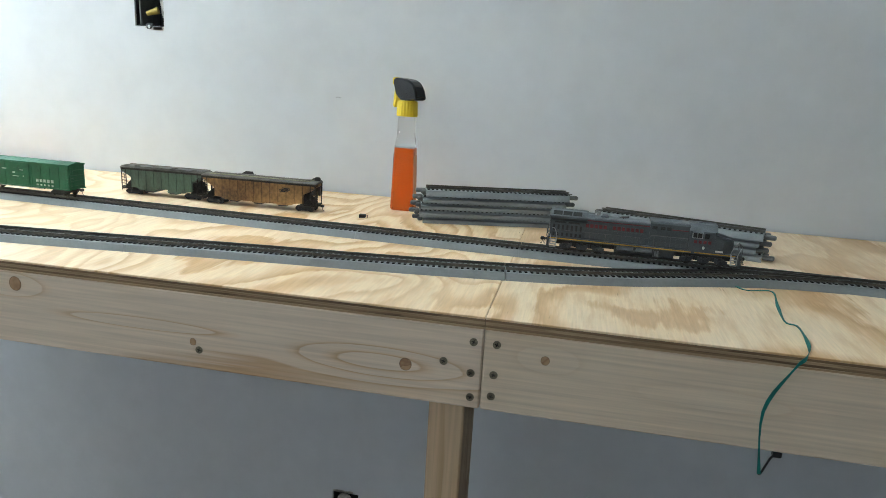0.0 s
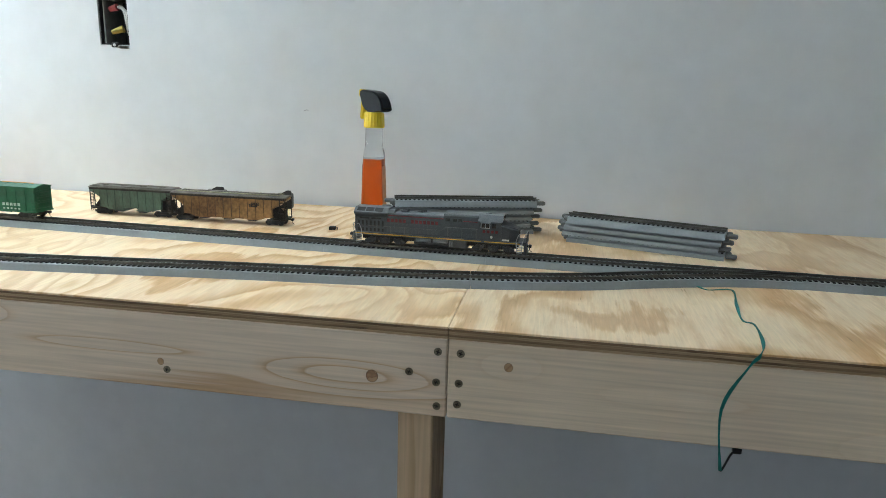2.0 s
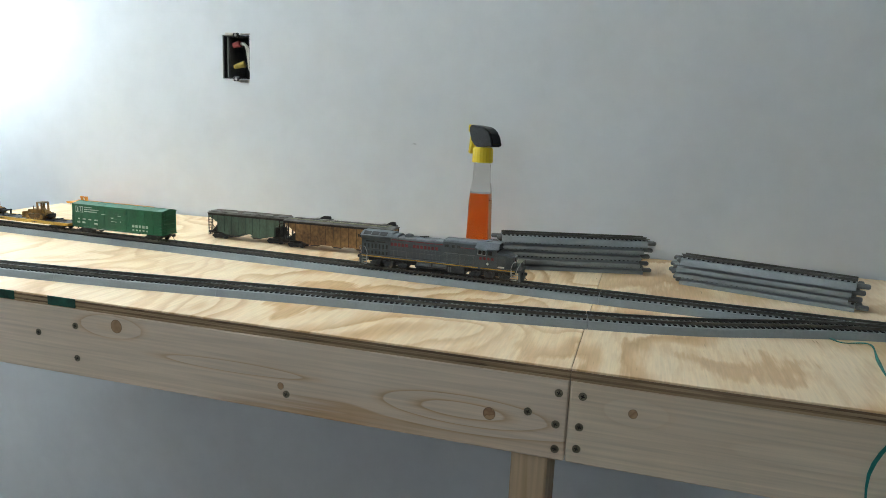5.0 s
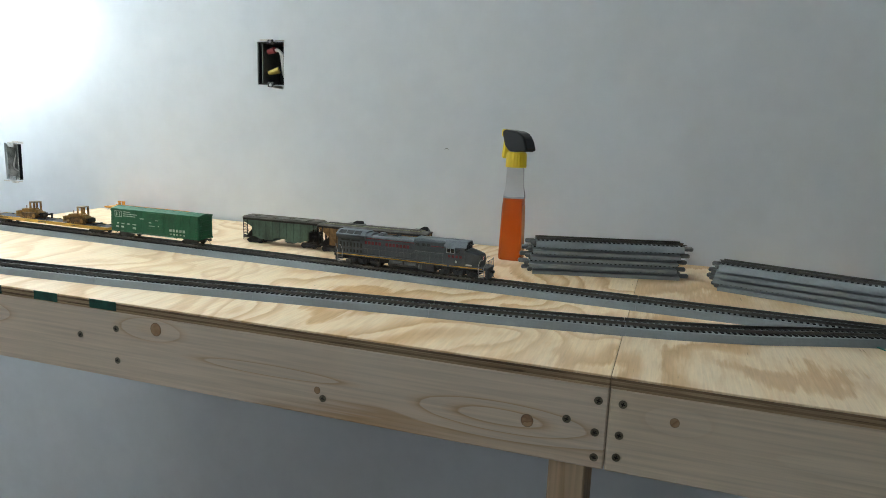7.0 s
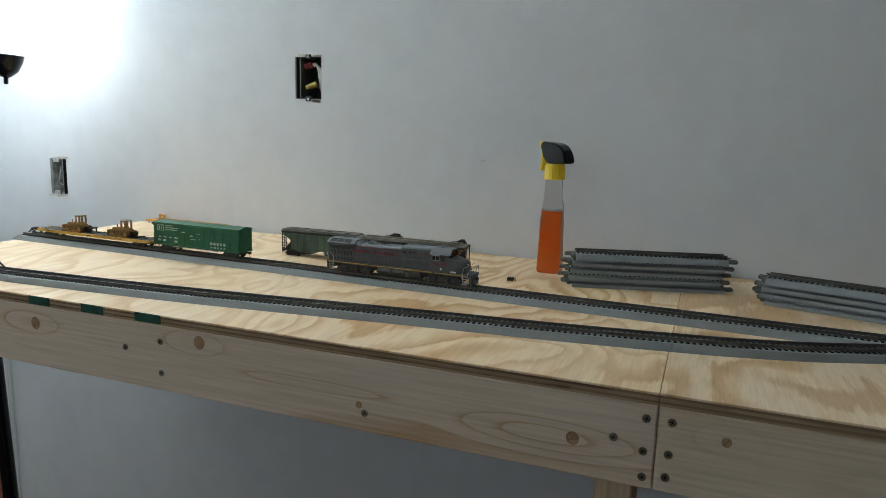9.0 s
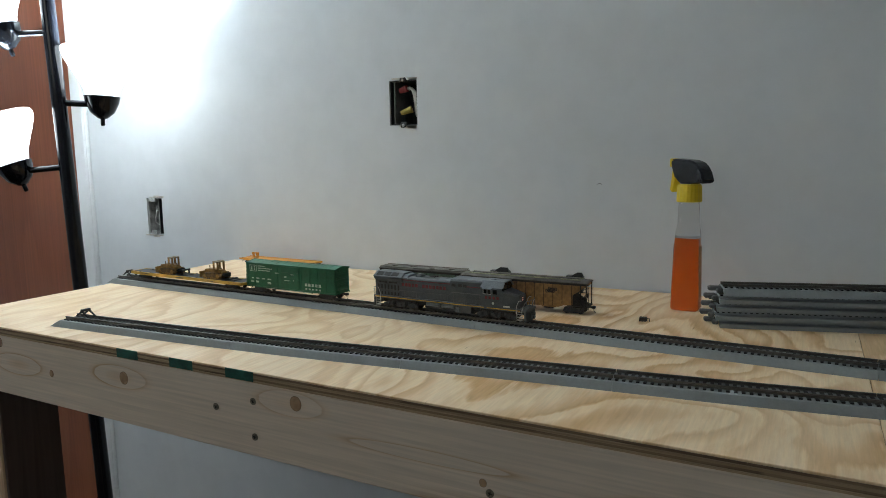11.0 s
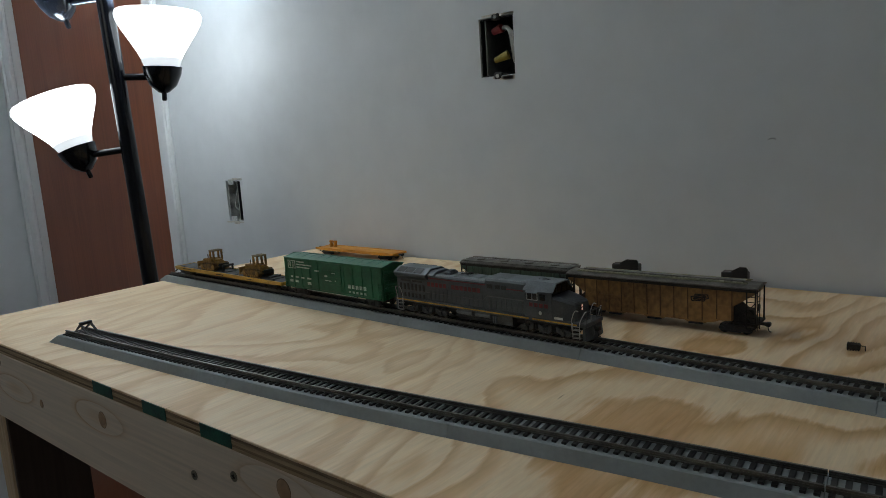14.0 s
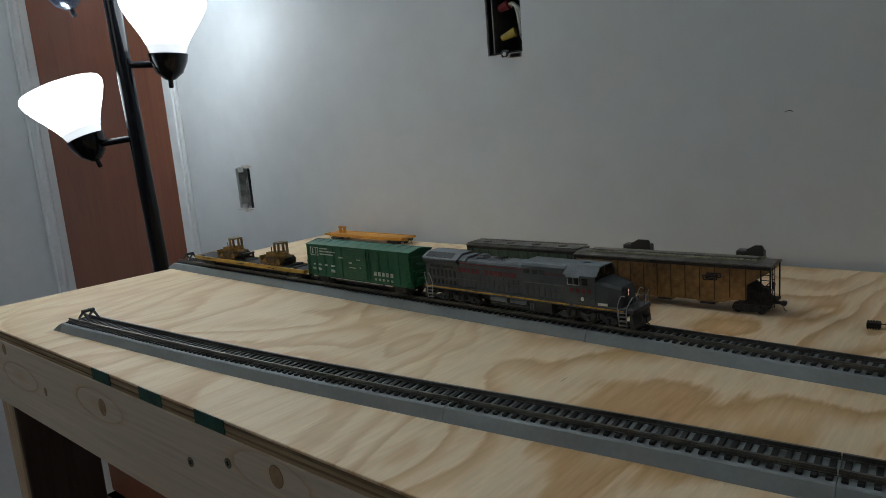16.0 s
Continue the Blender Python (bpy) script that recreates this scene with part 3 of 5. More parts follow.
HOP_YELLOW = mat("hopper_yellow", (0.32, 0.172, 0.054), 0.55, var=0.22, scale=22, bump=0.3, second=(0.042, 0.018, 0.008), stretch=(1, 1, 0.8))
HOP_GREEN = mat("hopper_green", (0.075, 0.130, 0.092), 0.55, var=0.25, scale=50, bump=0.3, second=(0.045, 0.050, 0.035), stretch=(1, 1, 0.4))
HOP_ROOF = mat("hopper_roof", (0.15, 0.135, 0.115), 0.55, var=0.35, scale=60, bump=0.3)
HOP_RIB = mat("hopper_rib_rust", (0.10, 0.048, 0.018), 0.7, var=0.4, scale=90, bump=0.3)
GREEN_RIB = mat("hopper_rib_green", (0.035, 0.070, 0.046), 0.7, var=0.3, scale=90, bump=0.3)
HOP_WALK = mat("running_board_tan", (0.33, 0.31, 0.20), 0.7, var=0.25, scale=90, bump=0.3)
HOP_DARK = mat("hopper_grime", (0.030, 0.024, 0.018), 0.75, var=0.4, scale=90, bump=0.3)
FLAT_YELLOW = mat("flatcar_yellow", (0.52, 0.30, 0.035), 0.5, var=0.2, scale=70)
FLAT_ORANGE = mat("flatcar_orange", (0.72, 0.30, 0.030), 0.5, var=0.12, scale=60)
DECK = mat("deck_dark", (0.045, 0.045, 0.048), 0.7, var=0.3, scale=120, bump=0.3)
DOZER = mat("dozer_yellow", (0.34, 0.175, 0.032), 0.6, var=0.3, scale=130, bump=0.2)
DOZER_ROOF = mat("dozer_roof", (0.25, 0.185, 0.085), 0.6, var=0.25, scale=130)
DOZER_TRACK = mat("dozer_track", (0.17, 0.090, 0.022), 0.7, var=0.4, scale=200, bump=0.4)
HEADLIGHT = glow("headlight_glow", (1.0, 0.50, 0.40), 1.5)


def prints(parent, rects, y, material, name="lettering", label="plain lettering block"):
    """Flat printed marks on the sides, given as (x0, x1, z0, z1), on the near side."""
    for x0, x1, z0, z1 in rects:
        bm = bmesh.new()
        box(bm, x0, x1, y - 0.00018, y + 0.0003, z0, z1)
        part(name, bm, material, parent, label)


def wheel_mesh(r):
    bm = bmesh.new()
    for s in (-1, 1):
        m = pose(0, s * 0.0082, 0, -90 * s)
        lathe(bm, [(0.0015, -0.0016), (r * 0.45, -0.0014), (r * 0.55, -0.0006), (r * 1.10, -0.0006), (r * 1.10, 0.0000), (r, 0.0002), (r * 0.985, 0.0022), (r * 0.80, 0.0022), (r * 0.72, 0.0012), (r * 0.3, 0.0012), (0.001, 0.0020)], m, 20)
    rod(bm, (0, -0.0085, 0), (0, 0.0085, 0), 0.0012, seg=8)
    return mesh_of("wheelset", bm, WHEEL, True)


WHEEL_CAR, WHEEL_LOCO = wheel_mesh(0.0048), wheel_mesh(0.0057)


def wheelset(mesh, parent, x, r):
    ob = new("wheelset", mesh)
    ob.parent = parent
    ob.matrix_basis = pose(x, 0, r)
    return ob


def truck(parent, cx, mate=UNDER):
    """A two-axle freight truck."""
    t = bmesh.new()
    box(t, cx - 0.004, cx + 0.004, -0.0135, 0.0135, 0.0040, 0.0088, 0.0005)
    ob = part("truck", t, mate, parent, "dark freight truck")
    for s in (-1, 1):
        bm = bmesh.new()
        prism(bm, [(cx - 0.0145, 0.0035), (cx - 0.0145, 0.0062), (cx - 0.006, 0.0088), (cx + 0.006, 0.0088), (cx + 0.0145, 0.0062), (cx + 0.0145, 0.0035), (cx + 0.0095, 0.0035), (cx + 0.0055, 0.0018), (cx - 0.0055, 0.0018), (cx - 0.0095, 0.0035)], s * 0.0118 - 0.0012, s * 0.0118 + 0.0012)
        for k in (-1, 1):
            rod(bm, (cx + k * 0.0102, s * 0.0125, 0.0048), (cx + k * 0.0102, s * 0.0142, 0.0048), 0.0016, seg=10)
        for k in (-0.0022, 0, 0.0022):
            rod(bm, (cx + k, s * 0.0133, 0.0025), (cx + k, s * 0.0133, 0.0062), 0.0010, seg=8)
        part("sideframe", bm, mate, ob)
    for k in (-1, 1):
        wheelset(WHEEL_CAR, parent, cx + k * 0.0102, 0.0048)


def coupler(parent, x, s, z=0.0098):
    bm = bmesh.new()
    box(bm, min(x, x + s * 0.007), max(x, x + s * 0.007), -0.0014, 0.0014, z - 0.0014, z + 0.0014, 0.0003)
    box(bm, min(x + s * 0.006, x + s * 0.0105), max(x + s * 0.006, x + s * 0.0105), -0.0030, 0.0026, z - 0.0020, z + 0.0020, 0.0008)
    wire(bm, smooth_path([(x + s * 0.008, 0, z - 0.002), (x + s * 0.0085, 0, z - 0.006), (x + s * 0.011, 0, z - 0.0075)], 4), 0.0004, 6)
    part("coupler", bm, UNDER, parent, "dark metal coupler")


def ladder(parent, p, w, z0, z1, n, axis, material, r=0.00038):
    """Two stiles and n rungs, along x or y."""
    bm = bmesh.new()
    x, y = p
    e = (w, 0) if axis == "x" else (0, w)
    for k in (0, 1):
        wire(bm, [(x + e[0] * k, y + e[1] * k, z0), (x + e[0] * k, y + e[1] * k, z1)], r, 6)
    for i in range(n):
        z = z0 + (z1 - z0) * (i + 0.5) / n
        wire(bm, [(x, y, z), (x + e[0], y + e[1], z)], r, 6)
    part("ladder", bm, material, parent)


# ---- locomotive ----
def build_loco():
    lo = thing("locomotive", "dark grey model diesel locomotive with red lettering", "model locomotive")
    deck, sill = 0.0182, 0.0146
    bm = bmesh.new()
    box(bm, -0.119, 0.1135, -0.0165, 0.0165, sill, deck, 0.0004)
    box(bm, 0.1135, 0.1205, -0.0155, 0.0155, sill, deck, 0.0004)
    part("frame", bm, LOCO, lo)
    for s in (-1, 1):
        for a, b in ((-0.1165, 0.0600), (0.0640, 0.1120)):
            bm = bmesh.new()
            box(bm, a, b, s * 0.0166 - 0.0002, s * 0.0166 + 0.0002, 0.0158, 0.0171)
            part("sill_stripe", bm, STRIPE, lo, "thin yellow stripe")

    # long hood with its doors
    bm = bmesh.new()
    run(bm, [(-0.0135, deck), (-0.0135, 0.0445), (-0.0120, 0.0462), (0.0120, 0.0462), (0.0135, 0.0445), (0.0135, deck)], -0.0740, 0.0080)
    hood = part("hood", bm, LOCO, lo)
    bm = bmesh.new()
    run(bm, [(-0.0122, 0.0460), (-0.0100, 0.0472), (0.0100, 0.0472), (0.0122, 0.0460)], -0.0738, 0.0078)
    for k in range(5):
        box(bm, -0.0640 + k * 0.0145, -0.0630 + k * 0.0145, -0.0104, 0.0104, 0.0471, 0.0475)
    part("hood_roof", bm, LOCO_TOP, hood, "lighter grey roof")
    door_meshes = []
    for w, h in ((0.0026, 0.0062), (0.0027, 0.0052)):
        bm = bmesh.new()
        box(bm, -w, w, -0.00028, 0.00028, -h, h, 0.00012)
        box(bm, w - 0.0008, w - 0.0004, -0.0005, 0.0005, -0.001, 0.001)
        door_meshes.append(mesh_of("access_door", bm, LOCO))

    def access_door(parent, mesh, x, y, z):
        ob = new("access_door", mesh)
        ob.parent = parent
        ob.matrix_basis = pose(x, y, z)

    for i in range(13):
        for s in (-1, 1):
            access_door(hood, door_meshes[0], -0.0690 + i * 0.0058, s * 0.0136, 0.0262)

    # radiator end with overhanging wings and sloped screens
    bm = bmesh.new()
    wing = [(0.0135, deck), (0.0135, 0.0398), (0.0178, 0.0436), (0.0178, 0.0462), (0.0085, 0.0512)]
    run(bm, [(-y, z) for y, z in wing] + [(y, z) for y, z in wing[::-1]], -0.1170, -0.0700)
    rad = part("radiator_cab", bm, LOCO, lo)
    bm = bmesh.new()
    run(bm, [(-0.0135, 0.0440), (-0.0150, 0.0462), (-0.0085, 0.0498), (0.0085, 0.0498), (0.0150, 0.0462), (0.0135, 0.0440)], -0.0700, -0.0610)
    part("hood_step", bm, LOCO_TOP, hood, "stepped grey roof piece")
    bm = bmesh.new()
    run(bm, [(-0.0182, 0.0459), (-0.0182, 0.0466), (-0.0086, 0.0518), (0.0086, 0.0518), (0.0182, 0.0466), (0.0182, 0.0459), (0.0085, 0.0511), (-0.0085, 0.0511)], -0.1175, -0.0695)
    part("wing_roof", bm, LOCO_TOP, rad, "lighter grey radiator roof")
    for s in (-1, 1):
        for i in range(3):
            bm = bmesh.new()
            x = -0.1135 + i * 0.0125
            run(bm, [(s * 0.0164, 0.0477), (s * 0.0164, 0.0481), (s * 0.0096, 0.0518), (s * 0.0096, 0.0514)], x, x + 0.0112)
            part("radiator_screen", bm, UNDER, rad, "dark radiator screen")
        for i in range(2):
            bm = bmesh.new()
            box(bm, -0.1105 + i * 0.0170, -0.0965 + i * 0.0170, s * 0.0136 - 0.0004, s * 0.0136 + 0.0004, 0.0366, 0.0388)
            part("side_grille", bm, UNDER, rad, "dark side grille")
    bm = bmesh.new()
    box(bm, -0.0013, 0.0013, -0.0004, 0.0004, -0.0062, 0.0062, 0.0002)
    slot_mesh = mesh_of("intake_slot", bm, UNDER)
    for s in (-1, 1):
        for i in range(7):
            for z, k in ((0.0304, 0.62), (0.0216, 0.36)):
                ob = new("intake_slot", slot_mesh)
                ob.parent = rad
                ob.matrix_basis = pose(-0.1115 + i * 0.0057, s * 0.0136, z) @ Matrix.Diagonal((1, 1, k, 1))

    # equipment section, taller than the hood
    bm = bmesh.new()
    run(bm, [(-0.0148, deck), (-0.0148, 0.0478), (-0.0130, 0.0498), (0.0130, 0.0498), (0.0148, 0.0478), (0.0148, deck)], 0.0080, 0.0560)
    aux = part("equipment_section", bm, LOCO, lo)
    bm = bmesh.new()
    for a, b in ((0.0082, 0.0300), (0.0304, 0.0556)):
        run(bm, [(-0.0134, 0.0494), (-0.0112, 0.0508), (0.0112, 0.0508), (0.0134, 0.0494)], a, b)
    part("section_roof", bm, LOCO_TOP, aux, "lighter grey roof")
    for s in (-1, 1):
        for i in range(7):
            access_door(aux, door_meshes[1], 0.0125 + i * 0.0062, s * 0.0149, 0.0250)
        for x0, x1 in ((0.0105, 0.0165), (0.0210, 0.0262), (0.0282, 0.0334)):
            bm = bmesh.new()
            box(bm, x0, x1, s * 0.0149 - 0.0004, s * 0.0149 + 0.0004, 0.0405, 0.0445)
            for k in range(3):
                box(bm, x0, x1, s * 0.0149 - 0.0007, s * 0.0149 + 0.0007, 0.0411 + k * 0.0012, 0.0414 + k * 0.0012)
            part("louvre", bm, UNDER, aux, "dark louvres")
        bm = bmesh.new()
        box(bm, 0.0095, 0.0545, s * 0.0149 - 0.0004, s * 0.0149 + 0.0004, 0.0318, 0.0325)
        part("duct_edge", bm, LOCO_TOP, aux)

    # wide cab with a bevelled roof
    bm = bmesh.new()
    run(bm, [(-0.0168, deck), (-0.0168, 0.0440), (-0.0098, 0.0506), (0.0098, 0.0506), (0.0168, 0.0440), (0.0168, deck)], 0.0560, 0.0862)
    cab = part("cab", bm, LOCO, lo)
    bm = bmesh.new()
    run(bm, [(-0.0176, 0.0436), (-0.0102, 0.0516), (0.0102, 0.0516), (0.0176, 0.0436), (0.0168, 0.0436), (0.0098, 0.0507), (-0.0098, 0.0507), (-0.0168, 0.0436)], 0.0550, 0.0880)
    part("cab_roof", bm, LOCO_TOP, cab, "pale grey bevelled roof")
    for s in (-1, 1):
        for x0, x1 in ((0.0600, 0.0645), (0.0655, 0.0700), (0.0735, 0.0790)):
            bm = bmesh.new()
            box(bm, x0, x1, s * 0.0169 - 0.0003, s * 0.0169 + 0.0003, 0.0354, 0.0412)
            part("cab_window", bm, GLASS_DARK, cab, "dark glazed window")
        bm = bmesh.new()
        for z in (0.0350, 0.0416):
            wire(bm, [(0.0592, s * 0.0172, z), (0.0708, s * 0.0172, z)], 0.00045, 6)
        for x in (0.0592, 0.0650, 0.0708):
            wire(bm, [(x, s * 0.0172, 0.0350), (x, s * 0.0172, 0.0416)], 0.00045, 6)
        part("window_frame", bm, HANDRAIL, cab, "pale window frame")
        bm = bmesh.new()
        run(bm, [(s * 0.0169, 0.0432), (s * 0.0198, 0.0418), (s * 0.0199, 0.0422), (s * 0.0170, 0.0437)], 0.0585, 0.0718)
        part("sun_visor", bm, LOCO_TOP, cab, "pale window awning")
        for pane in (((0.0156, 0.0400), (0.0156, 0.0436), (0.0086, 0.0494), (0.0086, 0.0400)), ((0.0074, 0.0404), (0.0074, 0.0496), (0.0008, 0.0496), (0.0008, 0.0404))):
            bm = bmesh.new()
            run(bm, [(s * y, z) for y, z in pane], 0.0862, 0.0868)
            part("windscreen_pane", bm, GLASS_DARK, cab, "dark windscreen pane")

    # short tall nose, tapering forward
    bm = bmesh.new()
    rings = []
    for x, w, z in ((0.0863, 0.0164, 0.0402), (0.0970, 0.0150, 0.0378), (0.1075, 0.0116, 0.0350), (0.1090, 0.0104, 0.0336)):
        rings.append([bm.verts.new(c) for c in ((x, -w, deck), (x, -w, z - 0.0022), (x, -w * 0.82, z), (x, w * 0.82, z), (x, w, z - 0.0022), (x, w, deck))])
    for a, b in zip(rings, rings[1:]):
        for k in range(6):
            bm.faces.new((a[k], a[(k + 1) % 6], b[(k + 1) % 6], b[k]))
    bm.faces.new(rings[0])
    bm.faces.new(rings[-1][::-1])
    nose = part("nose", bm, LOCO, lo)
    # nose top in the roof grey: light from above put into colour
    bm = bmesh.new()
    v = [bm.verts.new(c) for c in ((0.0866, -0.0132, 0.0404), (0.1072, -0.0094, 0.0353), (0.1072, 0.0094, 0.0353), (0.0866, 0.0132, 0.0404))]
    bm.faces.new(v)
    bmesh.ops.solidify(bm, geom=bm.faces[:], thickness=0.0005)
    part("nose_top_lit", bm, LOCO_TOP, nose, "nose top in paler grey that paints in light from above")
    for k in (0.0286, 0.0316):
        bm = bmesh.new()
        rod(bm, (0.1080, -0.0030, k), (0.1098, -0.0030, k), 0.0012, seg=12)
        part("headlight", bm, HEADLIGHT, nose, "glowing headlight")
        bm = bmesh.new()
        lathe(bm, [(0.0013, 0.0), (0.0018, 0.0), (0.0018, 0.0016), (0.0013, 0.0016)], pose(0.1085, -0.0030, k, 0, 90, 0), 14, False)
        part("headlight_bezel", bm, UNDER, nose, "dark lamp rim")

    # roof fittings
    bm = bmesh.new()
    box(bm, -0.0535, -0.0435, -0.0060, 0.0060, 0.0470, 0.0500, 0.0008)
    box(bm, -0.0520, -0.0450, -0.0045, 0.0045, 0.0498, 0.0512, 0.0005)
    part("exhaust", bm, LOCO_TOP, hood, "exhaust housing")
    bm = bmesh.new()
    for k in (-0.002, 0, 0.002):
        rod(bm, (-0.0290 + k, -0.002 + k, 0.0496), (-0.0205 + k, -0.002 + k, 0.0498), 0.0005, 0.0012, 8)
    rod(bm, (-0.0255, 0, 0.0471), (-0.0255, 0, 0.0498), 0.0008, seg=8)
    part("horn", bm, UNDER, hood, "small dark air horns")
    bm = bmesh.new()
    rod(bm, (0.0690, 0, 0.0515), (0.0690, 0, 0.0530), 0.0028, 0.0022, 12)
    box(bm, 0.0630, 0.0750, -0.0008, 0.0008, 0.0515, 0.0521)
    part("antenna_dome", bm, LOCO_TOP, cab)

    # fuel tank, reservoirs and trucks
    bm = bmesh.new()
    run(bm, [(-0.0110, 0.0055), (-0.0140, 0.0075), (-0.0140, 0.0088), (-0.0110, 0.0100), (-0.0110, sill), (0.0110, sill), (0.0110, 0.0100), (0.0140, 0.0088), (0.0140, 0.0075), (0.0110, 0.0055), (0.0095, 0.0036), (-0.0095, 0.0036)], -0.0330, 0.0150)
    run(bm, [(-0.0150, 0.0055), (-0.0150, sill), (0.0150, sill), (0.0150, 0.0055), (0.0110, 0.0036), (-0.0110, 0.0036)], 0.0155, 0.0400)
    tank = part("fuel_tank", bm, LOCO_LOW, lo, "grey fuel tank")
    for x0, x1 in ((-0.0300, -0.0095), (-0.0060, 0.0135)):
        for s in (-1, 1):
            bm = bmesh.new()
            rod(bm, (x0, s * 0.0140, 0.0118), (x1, s * 0.0140, 0.0118), 0.0026, seg=12)
            part("air_reservoir", bm, LOCO_TOP, tank, "grey air reservoir")
    bm = bmesh.new()
    for x in (0.0175, 0.0205):
        rod(bm, (x, -0.0156, 0.0060), (x, -0.0156, 0.0130), 0.0011, seg=8)
    part("filter_pipe", bm, LOCO_TOP, tank)
    bm = bmesh.new()
    box(bm, -0.108, 0.108, -0.0072, 0.0072, 0.0075, sill + 0.0002)
    part("chassis", bm, UNDER, lo, "dark chassis block")
    for cx in (-0.074, 0.076):
        bm = bmesh.new()
        box(bm, cx - 0.025, cx + 0.025, -0.0100, 0.0100, 0.0090, 0.0142, 0.0008)
        tr = part("truck", bm, UNDER, lo, "dark six-wheel truck")
        for s in (-1, 1):
            bm = bmesh.new()
            y = s * 0.0128
            prism(bm, [(cx - 0.0285, 0.0045), (cx - 0.0285, 0.0078), (cx - 0.0235, 0.0092), (cx - 0.0170, 0.0092), (cx - 0.0145, 0.0112), (cx - 0.0055, 0.0112), (cx - 0.0035, 0.0095), (cx + 0.0035, 0.0095), (cx + 0.0055, 0.0112), (cx + 0.0145, 0.0112), (cx + 0.0170, 0.0092), (cx + 0.0235, 0.0092), (cx + 0.0285, 0.0078), (cx + 0.0285, 0.0045), (cx + 0.0225, 0.0034), (cx + 0.0165, 0.0040), (cx + 0.0130, 0.0066), (cx + 0.0075, 0.0066), (cx + 0.0040, 0.0034), (cx - 0.0040, 0.0034), (cx - 0.0075, 0.0066), (cx - 0.0130, 0.0066), (cx - 0.0165, 0.0040), (cx - 0.0225, 0.0034)], y - 0.0013, y + 0.0013)
            frame_side = part("sideframe", bm, LOCO_LOW, tr, "grey cast sideframe")
            for k in (-0.0200, 0, 0.0200):
                bm = bmesh.new()
                rod(bm, (cx + k, y, 0.0060), (cx + k, y + s * 0.0030, 0.0060), 0.0026, 0.0022, 12)
                box(bm, cx + k - 0.0030, cx + k + 0.0030, min(y, y + s * 0.0020), max(y, y + s * 0.0020), 0.0078, 0.0098, 0.0004)
                part("axle_box", bm, LOCO_LOW, frame_side)
            for k in (-0.0100, 0.0100):
                bm = bmesh.new()
                for q in (-0.0014, 0.0014):
                    rod(bm, (cx + k + q, y + s * 0.0018, 0.0068), (cx + k + q, y + s * 0.0018, 0.0118), 0.0011, seg=8)
                part("spring", bm, UNDER, frame_side)

    # pilots, steps, rails
    for s in (-1, 1):
        bm = bmesh.new()
        x = s * 0.1170
        if s > 0:
            for q in (-1, 1):
                v = [bm.verts.new(c) for c in ((0.1170, 0, 0.0025), (0.1222, 0, 0.0025), (0.1190, 0, sill), (0.1170, 0, sill), (0.1170, q * 0.0155, 0.0025), (0.1205, q * 0.0155, 0.0025), (0.1190, q * 0.0155, sill), (0.1170, q * 0.0155, sill))]
                for f in ((0, 1, 2, 3), (4, 5, 6, 7), (1, 5, 6, 2), (0, 4, 5, 1), (3, 2, 6, 7), (0, 3, 7, 4)):
                    bm.faces.new([v[i] for i in f])
        else:
            box(bm, -0.1195, -0.1165, -0.0155, 0.0155, 0.0040, sill, 0.0004)
        pilot = part("pilot", bm, LOCO, lo, "snow-plough pilot" if s > 0 else "")
        for q in (-1, 1):
            bm = bmesh.new()
            for i in range(4):
                z = 0.0040 + i * 0.0036
                box(bm, min(x - s * 0.0095, x - s * 0.0025), max(x - s * 0.0095, x - s * 0.0025), q * 0.0150 - 0.0018, q * 0.0150 + 0.0018, z, z + 0.0006)
            for xx in (x - s * 0.0095, x - s * 0.0025):
                wire(bm, [(xx, q * 0.0166, 0.0038), (xx, q * 0.0166, 0.0180)], 0.00045, 6)
            part("step", bm, HANDRAIL, pilot, "pale boarding steps")
            bm = bmesh.new()
            wire(bm, smooth_path([(x - s * 0.0095, q * 0.0168, 0.0080), (x - s * 0.0105, q * 0.0168, 0.0190), (x - s * 0.0070, q * 0.0168, 0.0290), (x - s * 0.0035, q * 0.0160, 0.0292)], 4), 0.00042, 6)
            wire(bm, smooth_path([(x - s * 0.0025, q * 0.0168, 0.0080), (x - s * 0.0020, q * 0.0168, 0.0190), (x + s * 0.0020, q * 0.0150, 0.0280), (x + s * 0.0028, q * 0.0130, 0.0290)], 4), 0.00042, 6)
            part("handrail", bm, HANDRAIL, lo, "pale wire handrail")
        bm = bmesh.new()
        for y in (-0.0135, -0.005, 0.005, 0.0135):
            wire(bm, [(s * 0.1200, y, 0.0175), (s * 0.1200, y, 0.0285)], 0.00035, 6)
        wire(bm, [(s * 0.1200, -0.0135, 0.0285), (s * 0.1200, 0.0135, 0.0285)], 0.00035, 6)
        wire(bm, smooth_path([(s * 0.1208, -0.004, 0.0140), (s * 0.1235, -0.006, 0.0090), (s * 0.1225, -0.007, 0.0055)], 4), 0.0005, 6)
        part("end_rail", bm, TANK, lo, "grey wire end rail and hose")
        coupler(lo, s * (0.1155 if s > 0 else 0.118), s, 0.0112)
    for q in (-1, 1):
        bm = bmesh.new()
        wire(bm, [(-0.1070, q * 0.0164, 0.0278), (0.0060, q * 0.0164, 0.0278), (0.0110, q * 0.0164, 0.0330), (0.0545, q * 0.0164, 0.0330)], 0.00026, 6)
        for i in range(9):
            x = -0.1050 + i * 0.0198
            wire(bm, [(x, q * 0.0164, 0.0175), (x, q * 0.0164, 0.0278 if x < 0.008 else 0.0330)], 0.00026, 6)
        part("walkway_rail", bm, TANK, lo, "thin grey walkway rail")

